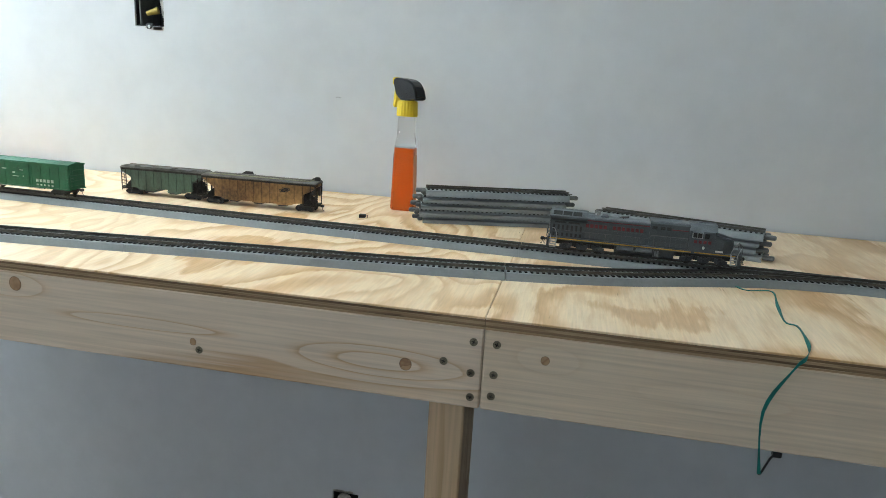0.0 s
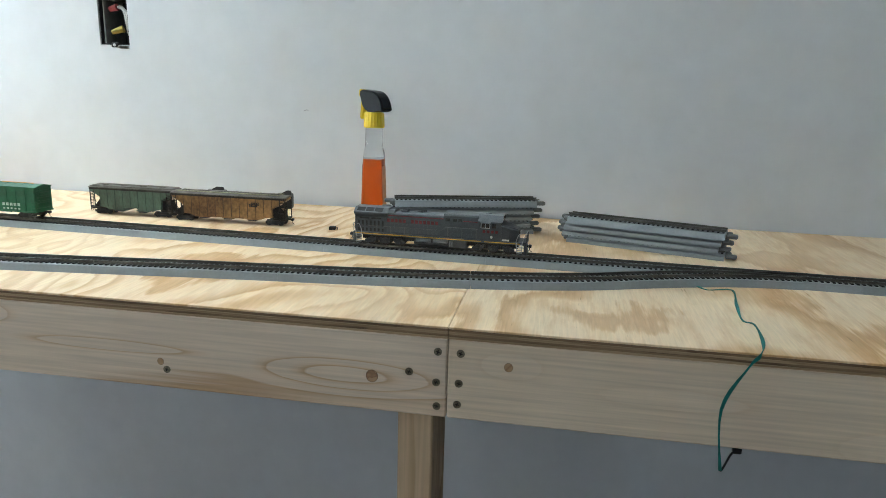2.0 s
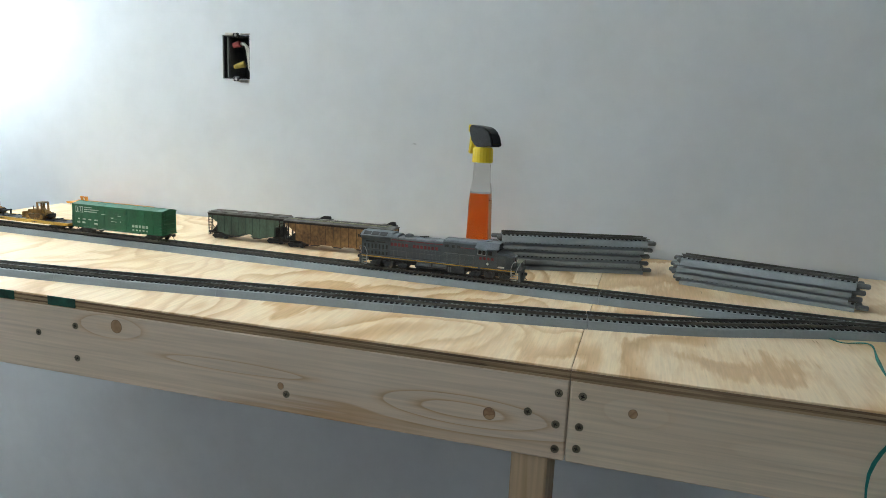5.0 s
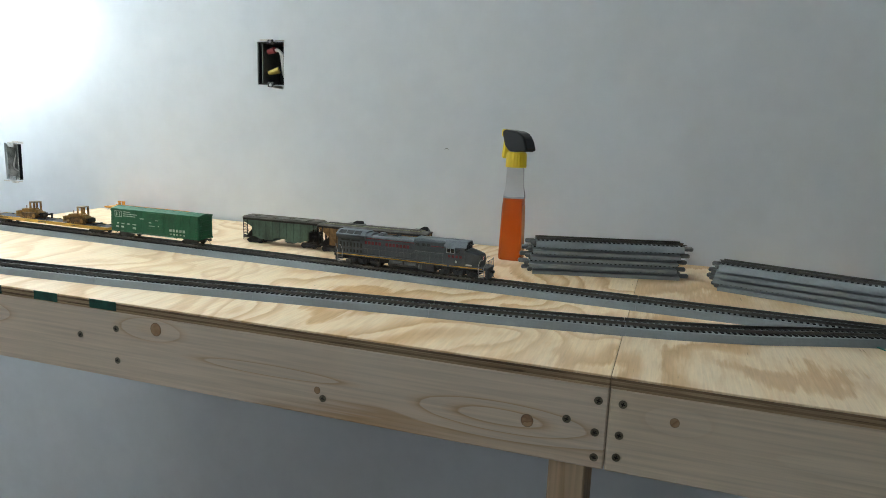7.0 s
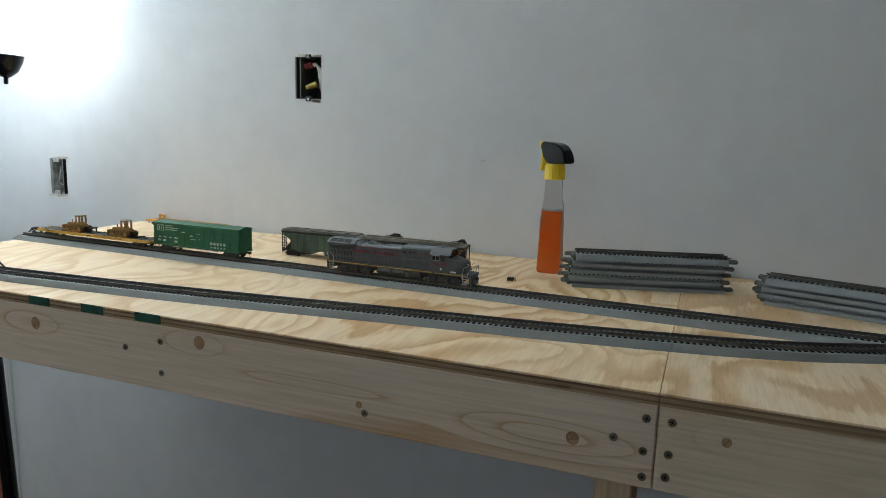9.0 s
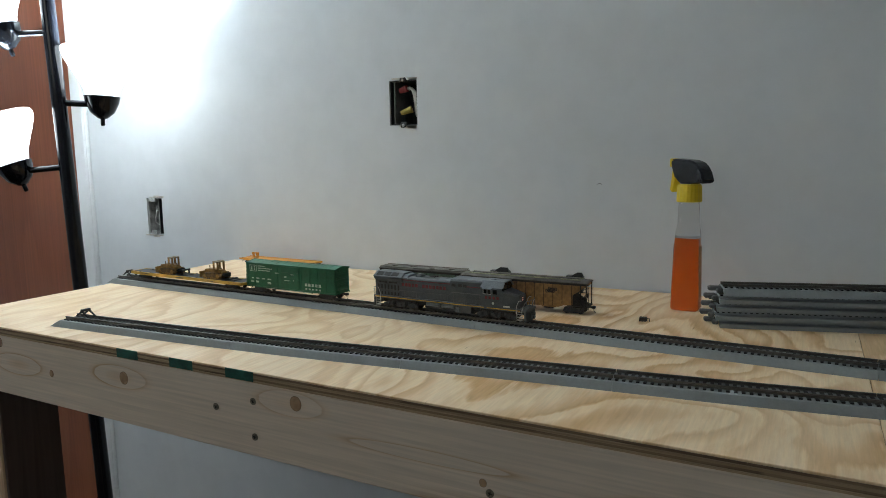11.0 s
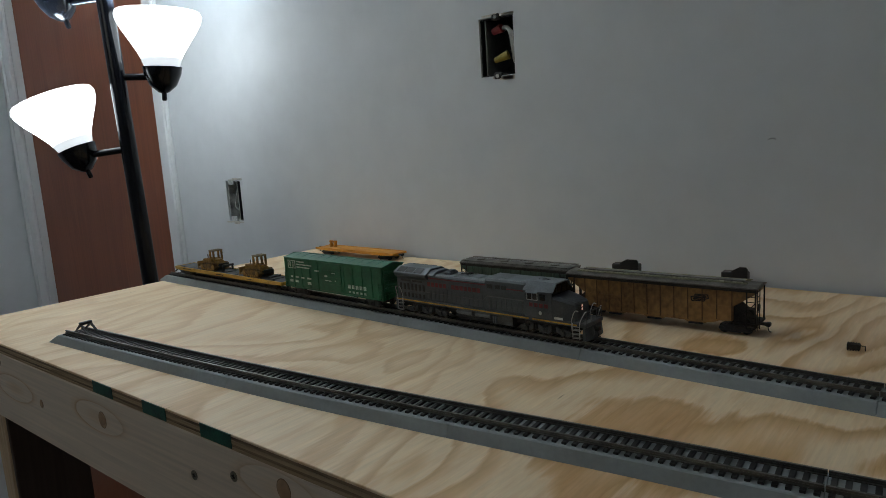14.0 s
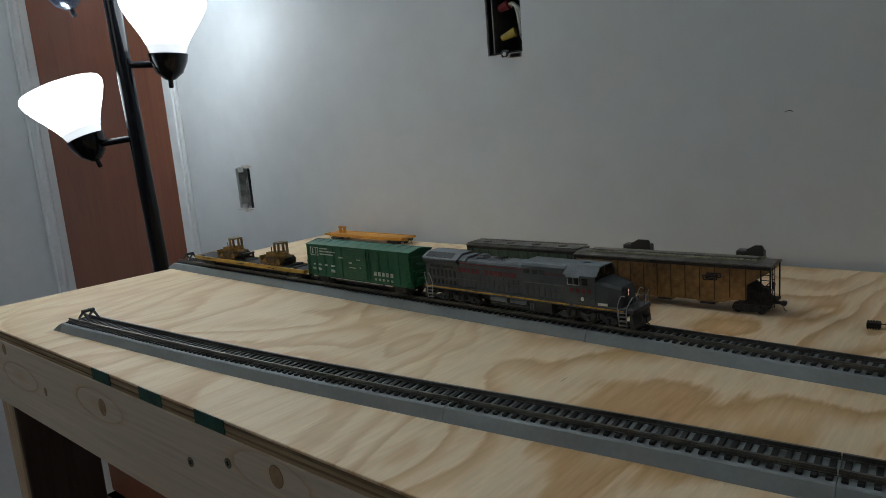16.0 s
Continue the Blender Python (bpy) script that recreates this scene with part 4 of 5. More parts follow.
    # printed marks: red blocks and stripes, white plate, emblem
    prints(lo, [(-0.0715 + i * 0.0056, -0.0673 + i * 0.0056, 0.0340, 0.0385) for i in range(5)] + [(-0.0375 + i * 0.0056, -0.0333 + i * 0.0056, 0.0340, 0.0385) for i in range(7)], -0.0137, LOCO_RED, "red_lettering", "red lettering block")
    prints(lo, [(-0.0735, 0.0075, 0.0424, 0.0435)], -0.0137, LOCO_RED, "red_stripe", "thin red stripe")
    prints(lo, [(0.0340, 0.0540, 0.0412, 0.0422)], -0.0150, LOCO_RED, "red_stripe", "thin red stripe")
    prints(lo, [(0.0615 + i * 0.0056, 0.0652 + i * 0.0056, 0.0285, 0.0322) for i in range(4)], -0.0170, LOCO_RED, "cab_number_block", "red number block")
    prints(lo, [(0.0880, 0.0970, 0.0190, 0.0212)], -0.0160, WHITE_PRINT, "white_plate", "small white plate")
    disc_part("round_emblem", 0.0735, 0.0232, 0.0016, 0.0020, -0.0169, 0.0004, WHITE_PRINT, lo, "small pale emblem")
    wheels = [wheelset(WHEEL_LOCO, lo, cx + k, 0.0057) for cx in (-0.074, 0.076) for k in (-0.0200, 0, 0.0200)]
    return lo, wheels


# ---- freight cars ----
def build_boxcar():
    c = thing("boxcar", "green model boxcar with white lettering on the back track", "model boxcar")
    bm = bmesh.new()
    box(bm, -0.091, 0.091, -0.0165, 0.0165, 0.0105, 0.0490)
    for s in (-1, 1):
        for i in range(12):
            x = -0.0905 + i * 0.01635
            if abs(x) < 0.020:
                continue
            box(bm, x - 0.0006, x + 0.0006, s * 0.0165 - 0.0009, s * 0.0165 + 0.0009, 0.0110, 0.0480)
        box(bm, -0.0918, 0.0918, s * 0.0168 - 0.0008, s * 0.0168 + 0.0008, 0.0472, 0.0492)
        box(bm, -0.0918, 0.0918, s * 0.0168 - 0.0008, s * 0.0168 + 0.0008, 0.0102, 0.0120)
        for z in (0.018, 0.026, 0.034, 0.042):
            box(bm, s * 0.0914 - 0.0006, s * 0.0914 + 0.0006, -0.0150, 0.0150, z - 0.0018, z + 0.0018, 0.0006)
    body = part("body", bm, BOX_GREEN, c)
    bm = bmesh.new()
    run(bm, [(-0.0178, 0.0488), (-0.0178, 0.0494), (-0.002, 0.0520), (0.002, 0.0520), (0.0178, 0.0494), (0.0178, 0.0488)], -0.0925, 0.0925)
    for i in range(13):
        x = -0.0915 + i * 0.01525
        run(bm, [(-0.0176, 0.0493), (-0.002, 0.0526), (0.002, 0.0526), (0.0176, 0.0493)], x - 0.0008, x + 0.0008)
    part("roof", bm, BOX_ROOF, c, "ribbed lighter green roof")
    for s in (-1, 1):
        bm = bmesh.new()
        box(bm, -0.0165, 0.0200, s * 0.0172 - 0.0006, s * 0.0172 + 0.0006, 0.0125, 0.0470, 0.0002)
        for z in (0.0205, 0.029, 0.0375):
            box(bm, -0.0155, 0.0190, s * 0.0179 - 0.0003, s * 0.0179 + 0.0003, z, z + 0.0008)
        part("sliding_door", bm, BOX_GREEN, body)
    bm = bmesh.new()
    box(bm, -0.088, 0.088, -0.006, 0.006, 0.0080, 0.0110)
    box(bm, -0.050, 0.046, -0.0165, -0.0155, 0.0088, 0.0104)
    part("underframe", bm, UNDER, c)
    prints(c, [(-0.050, 0.044, 0.0092, 0.0099)], -0.0167, WHITE_PRINT, "sill_line", "white sill line")
    prints(c, [(-0.0840, -0.0690, 0.0450, 0.0458), (-0.0840, -0.0690, 0.0355, 0.0363), (-0.0840, -0.0832, 0.0363, 0.0450), (-0.0698, -0.0690, 0.0363, 0.0450), (-0.0805, -0.0787, 0.0375, 0.0440), (-0.0745, -0.0727, 0.0375, 0.0440)], -0.0176, PALE_PRINT, "emblem_bar", "pale square emblem stroke")
    prints(c, [(-0.066, -0.050, 0.0440, 0.0454), (-0.066, -0.036, 0.0405, 0.0419), (-0.066, -0.040, 0.0370, 0.0384), (-0.080, -0.076, 0.0235, 0.0255), (-0.070, -0.064, 0.0235, 0.0255), (-0.058, -0.052, 0.0235, 0.0255), (-0.046, -0.038, 0.0235, 0.0255), (-0.082, -0.076, 0.0175, 0.0205), (-0.071, -0.065, 0.0175, 0.0205), (-0.046, -0.039, 0.0165, 0.0200), (-0.030, -0.022, 0.0350, 0.0365)], -0.0176, PALE_PRINT)
    prints(c, [(0.032 + i * 0.0068, 0.0365 + i * 0.0068, 0.0195, 0.0240) for i in range(5)] + [(0.0325 + i * 0.0068, 0.0360 + i * 0.0068, 0.0140, 0.0165) for i in range(5)], -0.0176, PALE_PRINT)
    prints(c, [(-0.010, -0.005, 0.030, 0.032), (-0.010, 0.002, 0.025, 0.026), (0.004, 0.010, 0.035, 0.036), (0.009, 0.0105, 0.0255, 0.0270)], -0.0184, PALE_PRINT)
    for s in (-1, 1):
        truck(c, s * 0.068)
        coupler(c, s * 0.091, s)
        ladder(c, (s * 0.0885 - 0.003, -0.0182), 0.006, 0.0105, 0.0300, 4, "x", BOX_GREEN)
        ladder(c, (s * 0.0932, -0.0160), 0.006, 0.0105, 0.0470, 7, "y", BOX_GREEN)
        bm = bmesh.new()
        wire(bm, [(s * 0.0905, -0.0172, 0.0105), (s * 0.0905, -0.0172, 0.0050), (s * 0.0840, -0.0172, 0.0050), (s * 0.0840, -0.0172, 0.0105)], 0.0004, 6)
        part("stirrup", bm, UNDER, c)
    return c


def build_hopper(name, label, half, side_m, panels, bays, letters, roof_style, inset, knee, slope):
    """A covered hopper whose side sheets slope in from the top corners to the knee, with open ends."""
    c = thing(name, label, "model hopper")
    hl, top = half, 0.0460
    sill = 0.0095
    bm = bmesh.new()
    e, ribs, low = hl - inset, [], sill
    if bays == 3:
        belly = [(e - 0.012, 0.0125), (e - 0.020, low), (-e + 0.020, low), (-e + 0.012, 0.0125)]
    else:
        belly = [(e - 0.010, 0.0125), (e - 0.016, low), (0.016, low), (0.010, 0.0135), (-0.010, 0.0135), (-0.016, low), (-e + 0.016, low), (-e + 0.010, 0.0125)]
    prism(bm, [(-hl + 0.001, top), (hl - 0.001, top), (hl - 0.001, top - slope), (e, knee), (e, 0.0135)] + belly + [(-e, 0.0135), (-e, knee), (-hl + 0.001, top - slope)], -0.0155, 0.0155)
    for s in (-1, 1):
        for i in range(panels + 1):
            x = -e + 0.0006 + i * (2 * e - 0.0012) / panels
            foot = 0.0140 if abs(x) > e - 0.018 or (bays == 2 and abs(x) < 0.017) else low + 0.0012
            rb = bmesh.new()
            box(rb, x - 0.0004, x + 0.0004, s * 0.0157 - 0.0005, s * 0.0157 + 0.0005, foot, top - 0.0033)
            ribs.append(rb)
        if bays == 3:
            box(bm, -e + 0.001, e - 0.001, s * 0.0155 - 0.0003, s * 0.0155 + 0.0003, 0.0268, 0.0274)
    body = part("body", bm, side_m, c)
    rib_m = HOP_RIB if side_m is HOP_YELLOW else GREEN_RIB
    for rb in ribs:
        part("rib", rb, rib_m, body)
    for s in (-1, 1):
        bm = bmesh.new()
        box(bm, -hl, hl, s * 0.0160 - 0.0008, s * 0.0160 + 0.0008, top - 0.0032, top - 0.0001)
        part("top_chord", bm, HOP_DARK, body, "grimy top chord")
    for i in range(bays):
        bm = bmesh.new()
        cx = (i - (bays - 1) / 2) * (2 * (e - 0.014) / bays)
        w = (e - 0.014) / bays
        prism(bm, [(cx - w * 0.62, sill + 0.0005), (cx + w * 0.62, sill + 0.0005), (cx + w * 0.40, 0.0075), (cx - w * 0.40, 0.0075)], -0.0140, 0.0140)
        bay = part("hopper_bay", bm, side_m, c)
        bm = bmesh.new()
        box(bm, cx - 0.007, cx + 0.007, -0.0165, 0.0165, 0.0066, 0.0081, 0.0003)
        part("gate", bm, HOP_DARK, bay, "dark outlet gate")
    bm = bmesh.new()
    run(bm, [(-0.0168, top - 0.0004), (-0.0168, top + 0.0008), (-0.008, top + 0.0028), (0.008, top + 0.0028), (0.0168, top + 0.0008), (0.0168, top - 0.0004)], -hl - 0.0012, hl + 0.0012)
    roof = part("roof", bm, HOP_ROOF, c, "dirty dark roof")
    if roof_style == "walk":
        for s in (-1, 1):
            bm = bmesh.new()
            n = 30
            for i in range(n):
                x = -hl + 0.012 + i * (2 * hl - 0.024) / n
                box(bm, x, x + 0.0030, s * 0.0075 - 0.0024, s * 0.0075 + 0.0024, top + 0.0032, top + 0.0042)
            box(bm, -hl + 0.010, hl - 0.010, s * 0.0100 - 0.0004, s * 0.0100 + 0.0004, top + 0.0030, top + 0.0040)
            box(bm, -hl + 0.010, hl - 0.010, s * 0.0050 - 0.0004, s * 0.0050 + 0.0004, top + 0.0030, top + 0.0040)
            part("running_board", bm, HOP_WALK, roof, "slatted tan running board")
        bm = bmesh.new()
        box(bm, -hl + 0.014, hl - 0.014, -0.0032, 0.0032, top + 0.0026, top + 0.0052, 0.0006)
        part("hatch", bm, HOP_ROOF, roof, "long trough hatch")
    else:
        for i in range(4):
            bm = bmesh.new()
            cx = -hl + 0.022 + i * (2 * hl - 0.044) / 3
            rod(bm, (cx, -0.0020, top + 0.0026), (cx, -0.0020, top + 0.0044), 0.0058, 0.0052, 14)
            part("hatch", bm, HOP_ROOF, roof, "round loading hatch")
        bm = bmesh.new()
        for s in (-1, 1):
            box(bm, -hl, hl, s * 0.0125 - 0.0022, s * 0.0125 + 0.0022, top + 0.0024, top + 0.0032)
        part("running_board", bm, HOP_ROOF, roof, "running boards")
    for s in (-1, 1):
        bm = bmesh.new()
        box(bm, min(s * (hl - 0.020), s * (hl + 0.001)), max(s * (hl - 0.020), s * (hl + 0.001)), -0.0150, 0.0150, 0.0098, 0.0120, 0.0003)
        part("end_platform", bm, HOP_DARK, c, "dark end platform")
        bm = bmesh.new()
        prism(bm, [(s * (e - 0.001), 0.0118), (s * (e - 0.001), 0.0290), (s * (hl - 0.009), 0.0180), (s * (hl - 0.005), 0.0118)], -0.0125, 0.0125)
        part("end_gusset", bm, HOP_DARK, c, "grimy slope plate and brake rigging")
        for y in (-0.0152, 0.0152):
            bm = bmesh.new()
            for x in (s * (hl - 0.0005), s * (hl - 0.0085)):
                box(bm, x - 0.0006, x + 0.0006, y - 0.0006, y + 0.0006, 0.0100, top)
            wire(bm, [(s * (hl - 0.019), y, 0.0120), (s * (hl - 0.0085), y, 0.0250)], 0.0005, 6)
            part("end_post", bm, HOP_DARK, c)
        ladder(c, (s * (hl - 0.0045) - 0.004, -0.0162), 0.008, 0.0060, top, 8, "x", HOP_DARK)
        ladder(c, (s * (hl + 0.0008), -0.0140), 0.008, 0.0060, top, 8, "y", HOP_DARK)
        truck(c, s * (hl - 0.020))
        coupler(c, s * (hl - 0.001), s)
    bm = bmesh.new()
    rod(bm, (hl - 0.010, 0.004, 0.018), (hl - 0.010, 0.012, 0.018), 0.0035, seg=12)
    rod(bm, (hl + 0.0002, -0.010, 0.028), (hl + 0.0016, -0.010, 0.028), 0.0036, seg=14)
    part("brake_gear", bm, HOP_DARK, c, "brake wheel and cylinder")
    if letters:
        m = bmesh.new()
        for x0, z0, w, h, a in ((0.0465, 0.0335, 0.0165, 0.0040, -12), (0.0465, 0.0335, 0.0090, 0.0062, 0)):
            q = Matrix.Translation((x0, -0.01575, z0)) @ Matrix.Rotation(radians(a), 4, "Y")
            for k in (-1, 1):
                bmesh.ops.create_cube(m, size=1.0, matrix=q @ Matrix.Translation((0, 0, k * h / 2)) @ Matrix.Diagonal((w, 0.0007, 0.0010, 1)))
                bmesh.ops.create_cube(m, size=1.0, matrix=q @ Matrix.Translation((k * w / 2, 0, 0)) @ Matrix.Diagonal((0.0010, 0.0006, h, 1)))
            bmesh.ops.create_cube(m, size=1.0, matrix=q @ Matrix.Diagonal((w * 0.8, 0.0008, 0.0018, 1)))
        part("emblem", m, HOP_DARK, c, "faded dark emblem")
    return c


def build_flat():
    c = thing("flatcar", "yellow-sided model flatcar with a dark deck", "model flatcar")
    bx("deck", (-0.141, 0.141, -0.0150, 0.0150, 0.0108, 0.0128), DECK, c, "dark deck")
    for s in (-1, 1):
        bm = bmesh.new()
        prism(bm, [(-0.1425, 0.0090), (-0.1425, 0.0134), (0.1425, 0.0134), (0.1425, 0.0090), (0.110, 0.0082), (-0.110, 0.0082)], s * 0.0158 - 0.0008, s * 0.0158 + 0.0008)
        part("side_sill", bm, FLAT_YELLOW, c, "yellow side sill")
        bm = bmesh.new()
        box(bm, s * 0.1420 - 0.0008, s * 0.1420 + 0.0008, -0.0150, 0.0150, 0.0088, 0.0133)
        part("end_sill", bm, FLAT_YELLOW, c)
        truck(c, s * 0.112)
        coupler(c, s * 0.141, s)
        for i in range(9):
            bm = bmesh.new()
            x = -0.12 + i * 0.03
            box(bm, x - 0.002, x + 0.002, s * 0.0135 - 0.0012, s * 0.0135 + 0.0012, 0.0127, 0.0142, 0.0003)
            part("tie_down", bm, UNDER, c, "dark tie-down block")
    bm = bmesh.new()
    box(bm, -0.085, 0.085, -0.004, 0.004, 0.0050, 0.0110)
    part("centre_sill", bm, UNDER, c)
    prints(c, [(-0.118, -0.108, 0.0108, 0.0118), (-0.104, -0.094, 0.0108, 0.0118), (-0.02, 0.0, 0.0100, 0.0112), (0.06, 0.075, 0.0100, 0.0110)], -0.0167, UNDER, "lettering", "dark lettering block")
    for x, tall in ((-0.0130, True), (0.105, False)):
        bm = bmesh.new()
        for y in (-0.0075, 0.0075):
            box(bm, x - 0.0012, x + 0.0012, y - 0.0012, y + 0.0012, 0.0128, 0.0225 if tall else 0.0160, 0.0003)
        box(bm, x - 0.0016, x + 0.0016, -0.0095, 0.0095, 0.0205 if tall else 0.0140, 0.0232 if tall else 0.0165, 0.0004)
        box(bm, x - 0.004, x + 0.010, -0.0090, 0.0090, 0.0127, 0.0142, 0.0004)
        part("hitch_stand", bm, UNDER, c, "dark folding hitch stand")
    return c


def build_dozer():
    d = thing("toy_bulldozer", "weathered yellow toy bulldozer chained on the flatcar", "toy bulldozer", "bulldozers on the flatcar")
    for s in (-1, 1):
        bm = bmesh.new()
        out = [(-0.022, 0.0045), (-0.0205, 0.0085), (-0.016, 0.0100), (0.014, 0.0112), (0.020, 0.0100), (0.0225, 0.0060), (0.0205, 0.0015), (0.015, 0.0), (-0.017, 0.0), (-0.0205, 0.0012)]
        prism(bm, out, s * 0.0105 - 0.0032, s * 0.0105 + 0.0032)
        for k in range(10):
            x = -0.017 + k * 0.0037
            box(bm, x, x + 0.0016, s * 0.0105 - 0.0035, s * 0.0105 + 0.0035, -0.0003 + 0.0003, 0.0006)
            box(bm, x, x + 0.0016, s * 0.0105 - 0.0035, s * 0.0105 + 0.0035, 0.0098 + k * 0.0001, 0.0110 + k * 0.0001)
        tr = part("crawler_track", bm, DOZER_TRACK, d, "rusty yellow crawler track")
        bm = bmesh.new()
        rod(bm, (0.0175, s * 0.0115, 0.0062), (0.0175, s * 0.0145, 0.0062), 0.0038, seg=14)
        rod(bm, (-0.0175, s * 0.0115, 0.0050), (-0.0175, s * 0.0145, 0.0050), 0.0034, seg=14)
        for k in range(5):
            rod(bm, (-0.011 + k * 0.0055, s * 0.012, 0.0022), (-0.011 + k * 0.0055, s * 0.0143, 0.0022), 0.0017, seg=10)
        part("sprocket", bm, DOZER, tr)
    bm = bmesh.new()
    prism(bm, [(-0.023, 0.0075), (-0.023, 0.0160), (-0.021, 0.0172), (0.000, 0.0185), (0.002, 0.0150), (0.018, 0.0150), (0.020, 0.0120), (0.020, 0.0060), (-0.018, 0.0050)], -0.0068, 0.0068)
    part("hull", bm, DOZER, d)
    bm = bmesh.new()
    box(bm, 0.002, 0.006, -0.0085, 0.0085, 0.0148, 0.0190, 0.0004)
    box(bm, 0.008, 0.017, -0.0060, 0.0060, 0.0148, 0.0178, 0.0008)
    part("seat_console", bm, DOZER, d)
    bm = bmesh.new()
    for x in (0.0020, 0.0122):
        for y in (-0.0072, 0.0072):
            box(bm, x - 0.0013, x + 0.0013, y - 0.0013, y + 0.0013, 0.0150, 0.0310)
    part("cab_post", bm, DOZER, d, "open cab posts")
    bm = bmesh.new()
    box(bm, 0.0002, 0.0140, -0.0088, 0.0088, 0.0305, 0.0328, 0.0006)
    part("canopy", bm, DOZER_ROOF, d, "tan canopy roof")
    bm = bmesh.new()
    rod(bm, (-0.013, -0.003, 0.017), (-0.013, -0.003, 0.0240), 0.0008, seg=8)
    part("exhaust_pipe", bm, DOZER_TRACK, d)
    bm = bmesh.new()
    for s in (-1, 1):
        box(bm, 0.019, 0.028, s * 0.0045 - 0.0012, s * 0.0045 + 0.0012, 0.0070, 0.0095, 0.0004)
    box(bm, 0.0265, 0.0295, -0.0080, 0.0080, 0.0050, 0.0120, 0.0005)
    part("ripper", bm, HOP_DARK, d, "dark ripper")
    bm = bmesh.new()
    prism(bm, [(-0.0290, 0.0020), (-0.0275, 0.0020), (-0.0260, 0.0075), (-0.0275, 0.0130), (-0.0290, 0.0130), (-0.0278, 0.0075)], -0.0150, 0.0150)
    for s in (-1, 1):
        box(bm, -0.0275, -0.0120, s * 0.0148 - 0.0008, s * 0.0148 + 0.0008, 0.0040, 0.0056, 0.0003)
    part("blade", bm, DOZER, d, "curved dozer blade on push arms")
    for ob in d.children_recursive:
        ob.data.transform(Matrix.Scale(0.93, 4))
    return d


def build_orange_flat():
    c = thing("orange_flatcar", "plain orange model flatcar standing on the plywood", "model flatcar")
    bm = bmesh.new()
    run(bm, [(-0.0160, 0.0095), (-0.0160, 0.0130), (0.0160, 0.0130), (0.0160, 0.0095), (0.004, 0.0070), (-0.004, 0.0070)], -0.100, 0.100)
    part("deck", bm, FLAT_ORANGE, c)
    for s in (-1, 1):
        bm = bmesh.new()
        prism(bm, [(-0.103, 0.0100), (-0.103, 0.0136), (0.103, 0.0136), (0.103, 0.0100), (0.080, 0.0088), (-0.080, 0.0088)], s * 0.0164 - 0.0007, s * 0.0164 + 0.0007)
        part("side_sill", bm, FLAT_ORANGE, c)
        truck(c, s * 0.076)
        coupler(c, s * 0.101, s)
    bm = bmesh.new()
    for x, k in ((-0.076, -1), (-0.065, 1)):
        prism(bm, [(x - 0.0012, 0.0130), (x + 0.0022, 0.0130), (x + 0.0014 + k * 0.001, 0.0205), (x + 0.0035, 0.0245), (x + 0.0015, 0.0248), (x, 0.0220), (x - 0.0022, 0.0248), (x - 0.0036, 0.0242), (x - 0.0012, 0.0205)], -0.0026, 0.0026)
    part("hitch", bm, FLAT_ORANGE, c, "upright orange hitch stand")
    return c


RT = 1.0 + RAIL_T
HEAD = math.degrees(math.atan(-0.034))


def on_back(x):
    return pose(x, back_line(x), RT, 0, 0, HEAD)


loco, loco_wheels = build_loco()
boxcar = build_boxcar()
flat = build_flat()
dozer_a = build_dozer()
dozer_b = copy_thing(dozer_a, Matrix())
hop_y = build_hopper("hopper", "rusty yellow weathered covered hopper on the bare plywood", 0.0985, HOP_YELLOW, 11, 3, True, "walk", 0.0210, 0.0275, 0.0050)
hop_y.matrix_basis = pose(-0.4355, 0.4160, 1.0, 0, 0, 0.8)
hop_g = build_hopper("hopper", "dull green weathered two-bay covered hopper on the plywood", 0.0750, HOP_GREEN, 8, 2, False, "round", 0.0180, 0.0300, 0.0060)
hop_g.matrix_basis = pose(-0.6165, 0.4260, 1.0, 0, 0, 0.6)
orange = build_orange_flat()
orange.matrix_basis = pose(-1.064, 0.585, 1.0, 0, 0, -1.5)

# ---- floor lamp ----
LAMP_BLACK = mat("lamp_black", (0.006, 0.007, 0.010), 0.16, var=0.1, scale=40, spec=0.35)
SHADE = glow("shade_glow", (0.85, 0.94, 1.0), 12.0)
# the bulb's falloff near the socket, painted as a weaker glow
SHADE_FALLOFF = glow("shade_falloff_glow", (0.84, 0.92, 0.98), 1.9)
lamp = thing("floor_lamp", "black tree floor lamp with lit white glass shades", "floor lamp")
bm = bmesh.new()
FOOT, TOP = Vector((-1.470, 0.424, 0.0)), Vector((-1.470, 0.3745, 1.68))
rod(bm, FOOT + Vector((0, 0, 0.02)), TOP, 0.0165, 0.0145, 20)
pole = part("pole", bm, LAMP_BLACK, lamp, "", True)
bm = bmesh.new()
lathe(bm, [(0.125, 0.0), (0.125, 0.012), (0.11, 0.022), (0.03, 0.03), (0.018, 0.05)], Matrix.Translation(FOOT), 32)
part("base", bm, LAMP_BLACK, lamp, "", True)


def pole_at(z):
    return FOOT + (TOP - FOOT) * (z / 1.68)


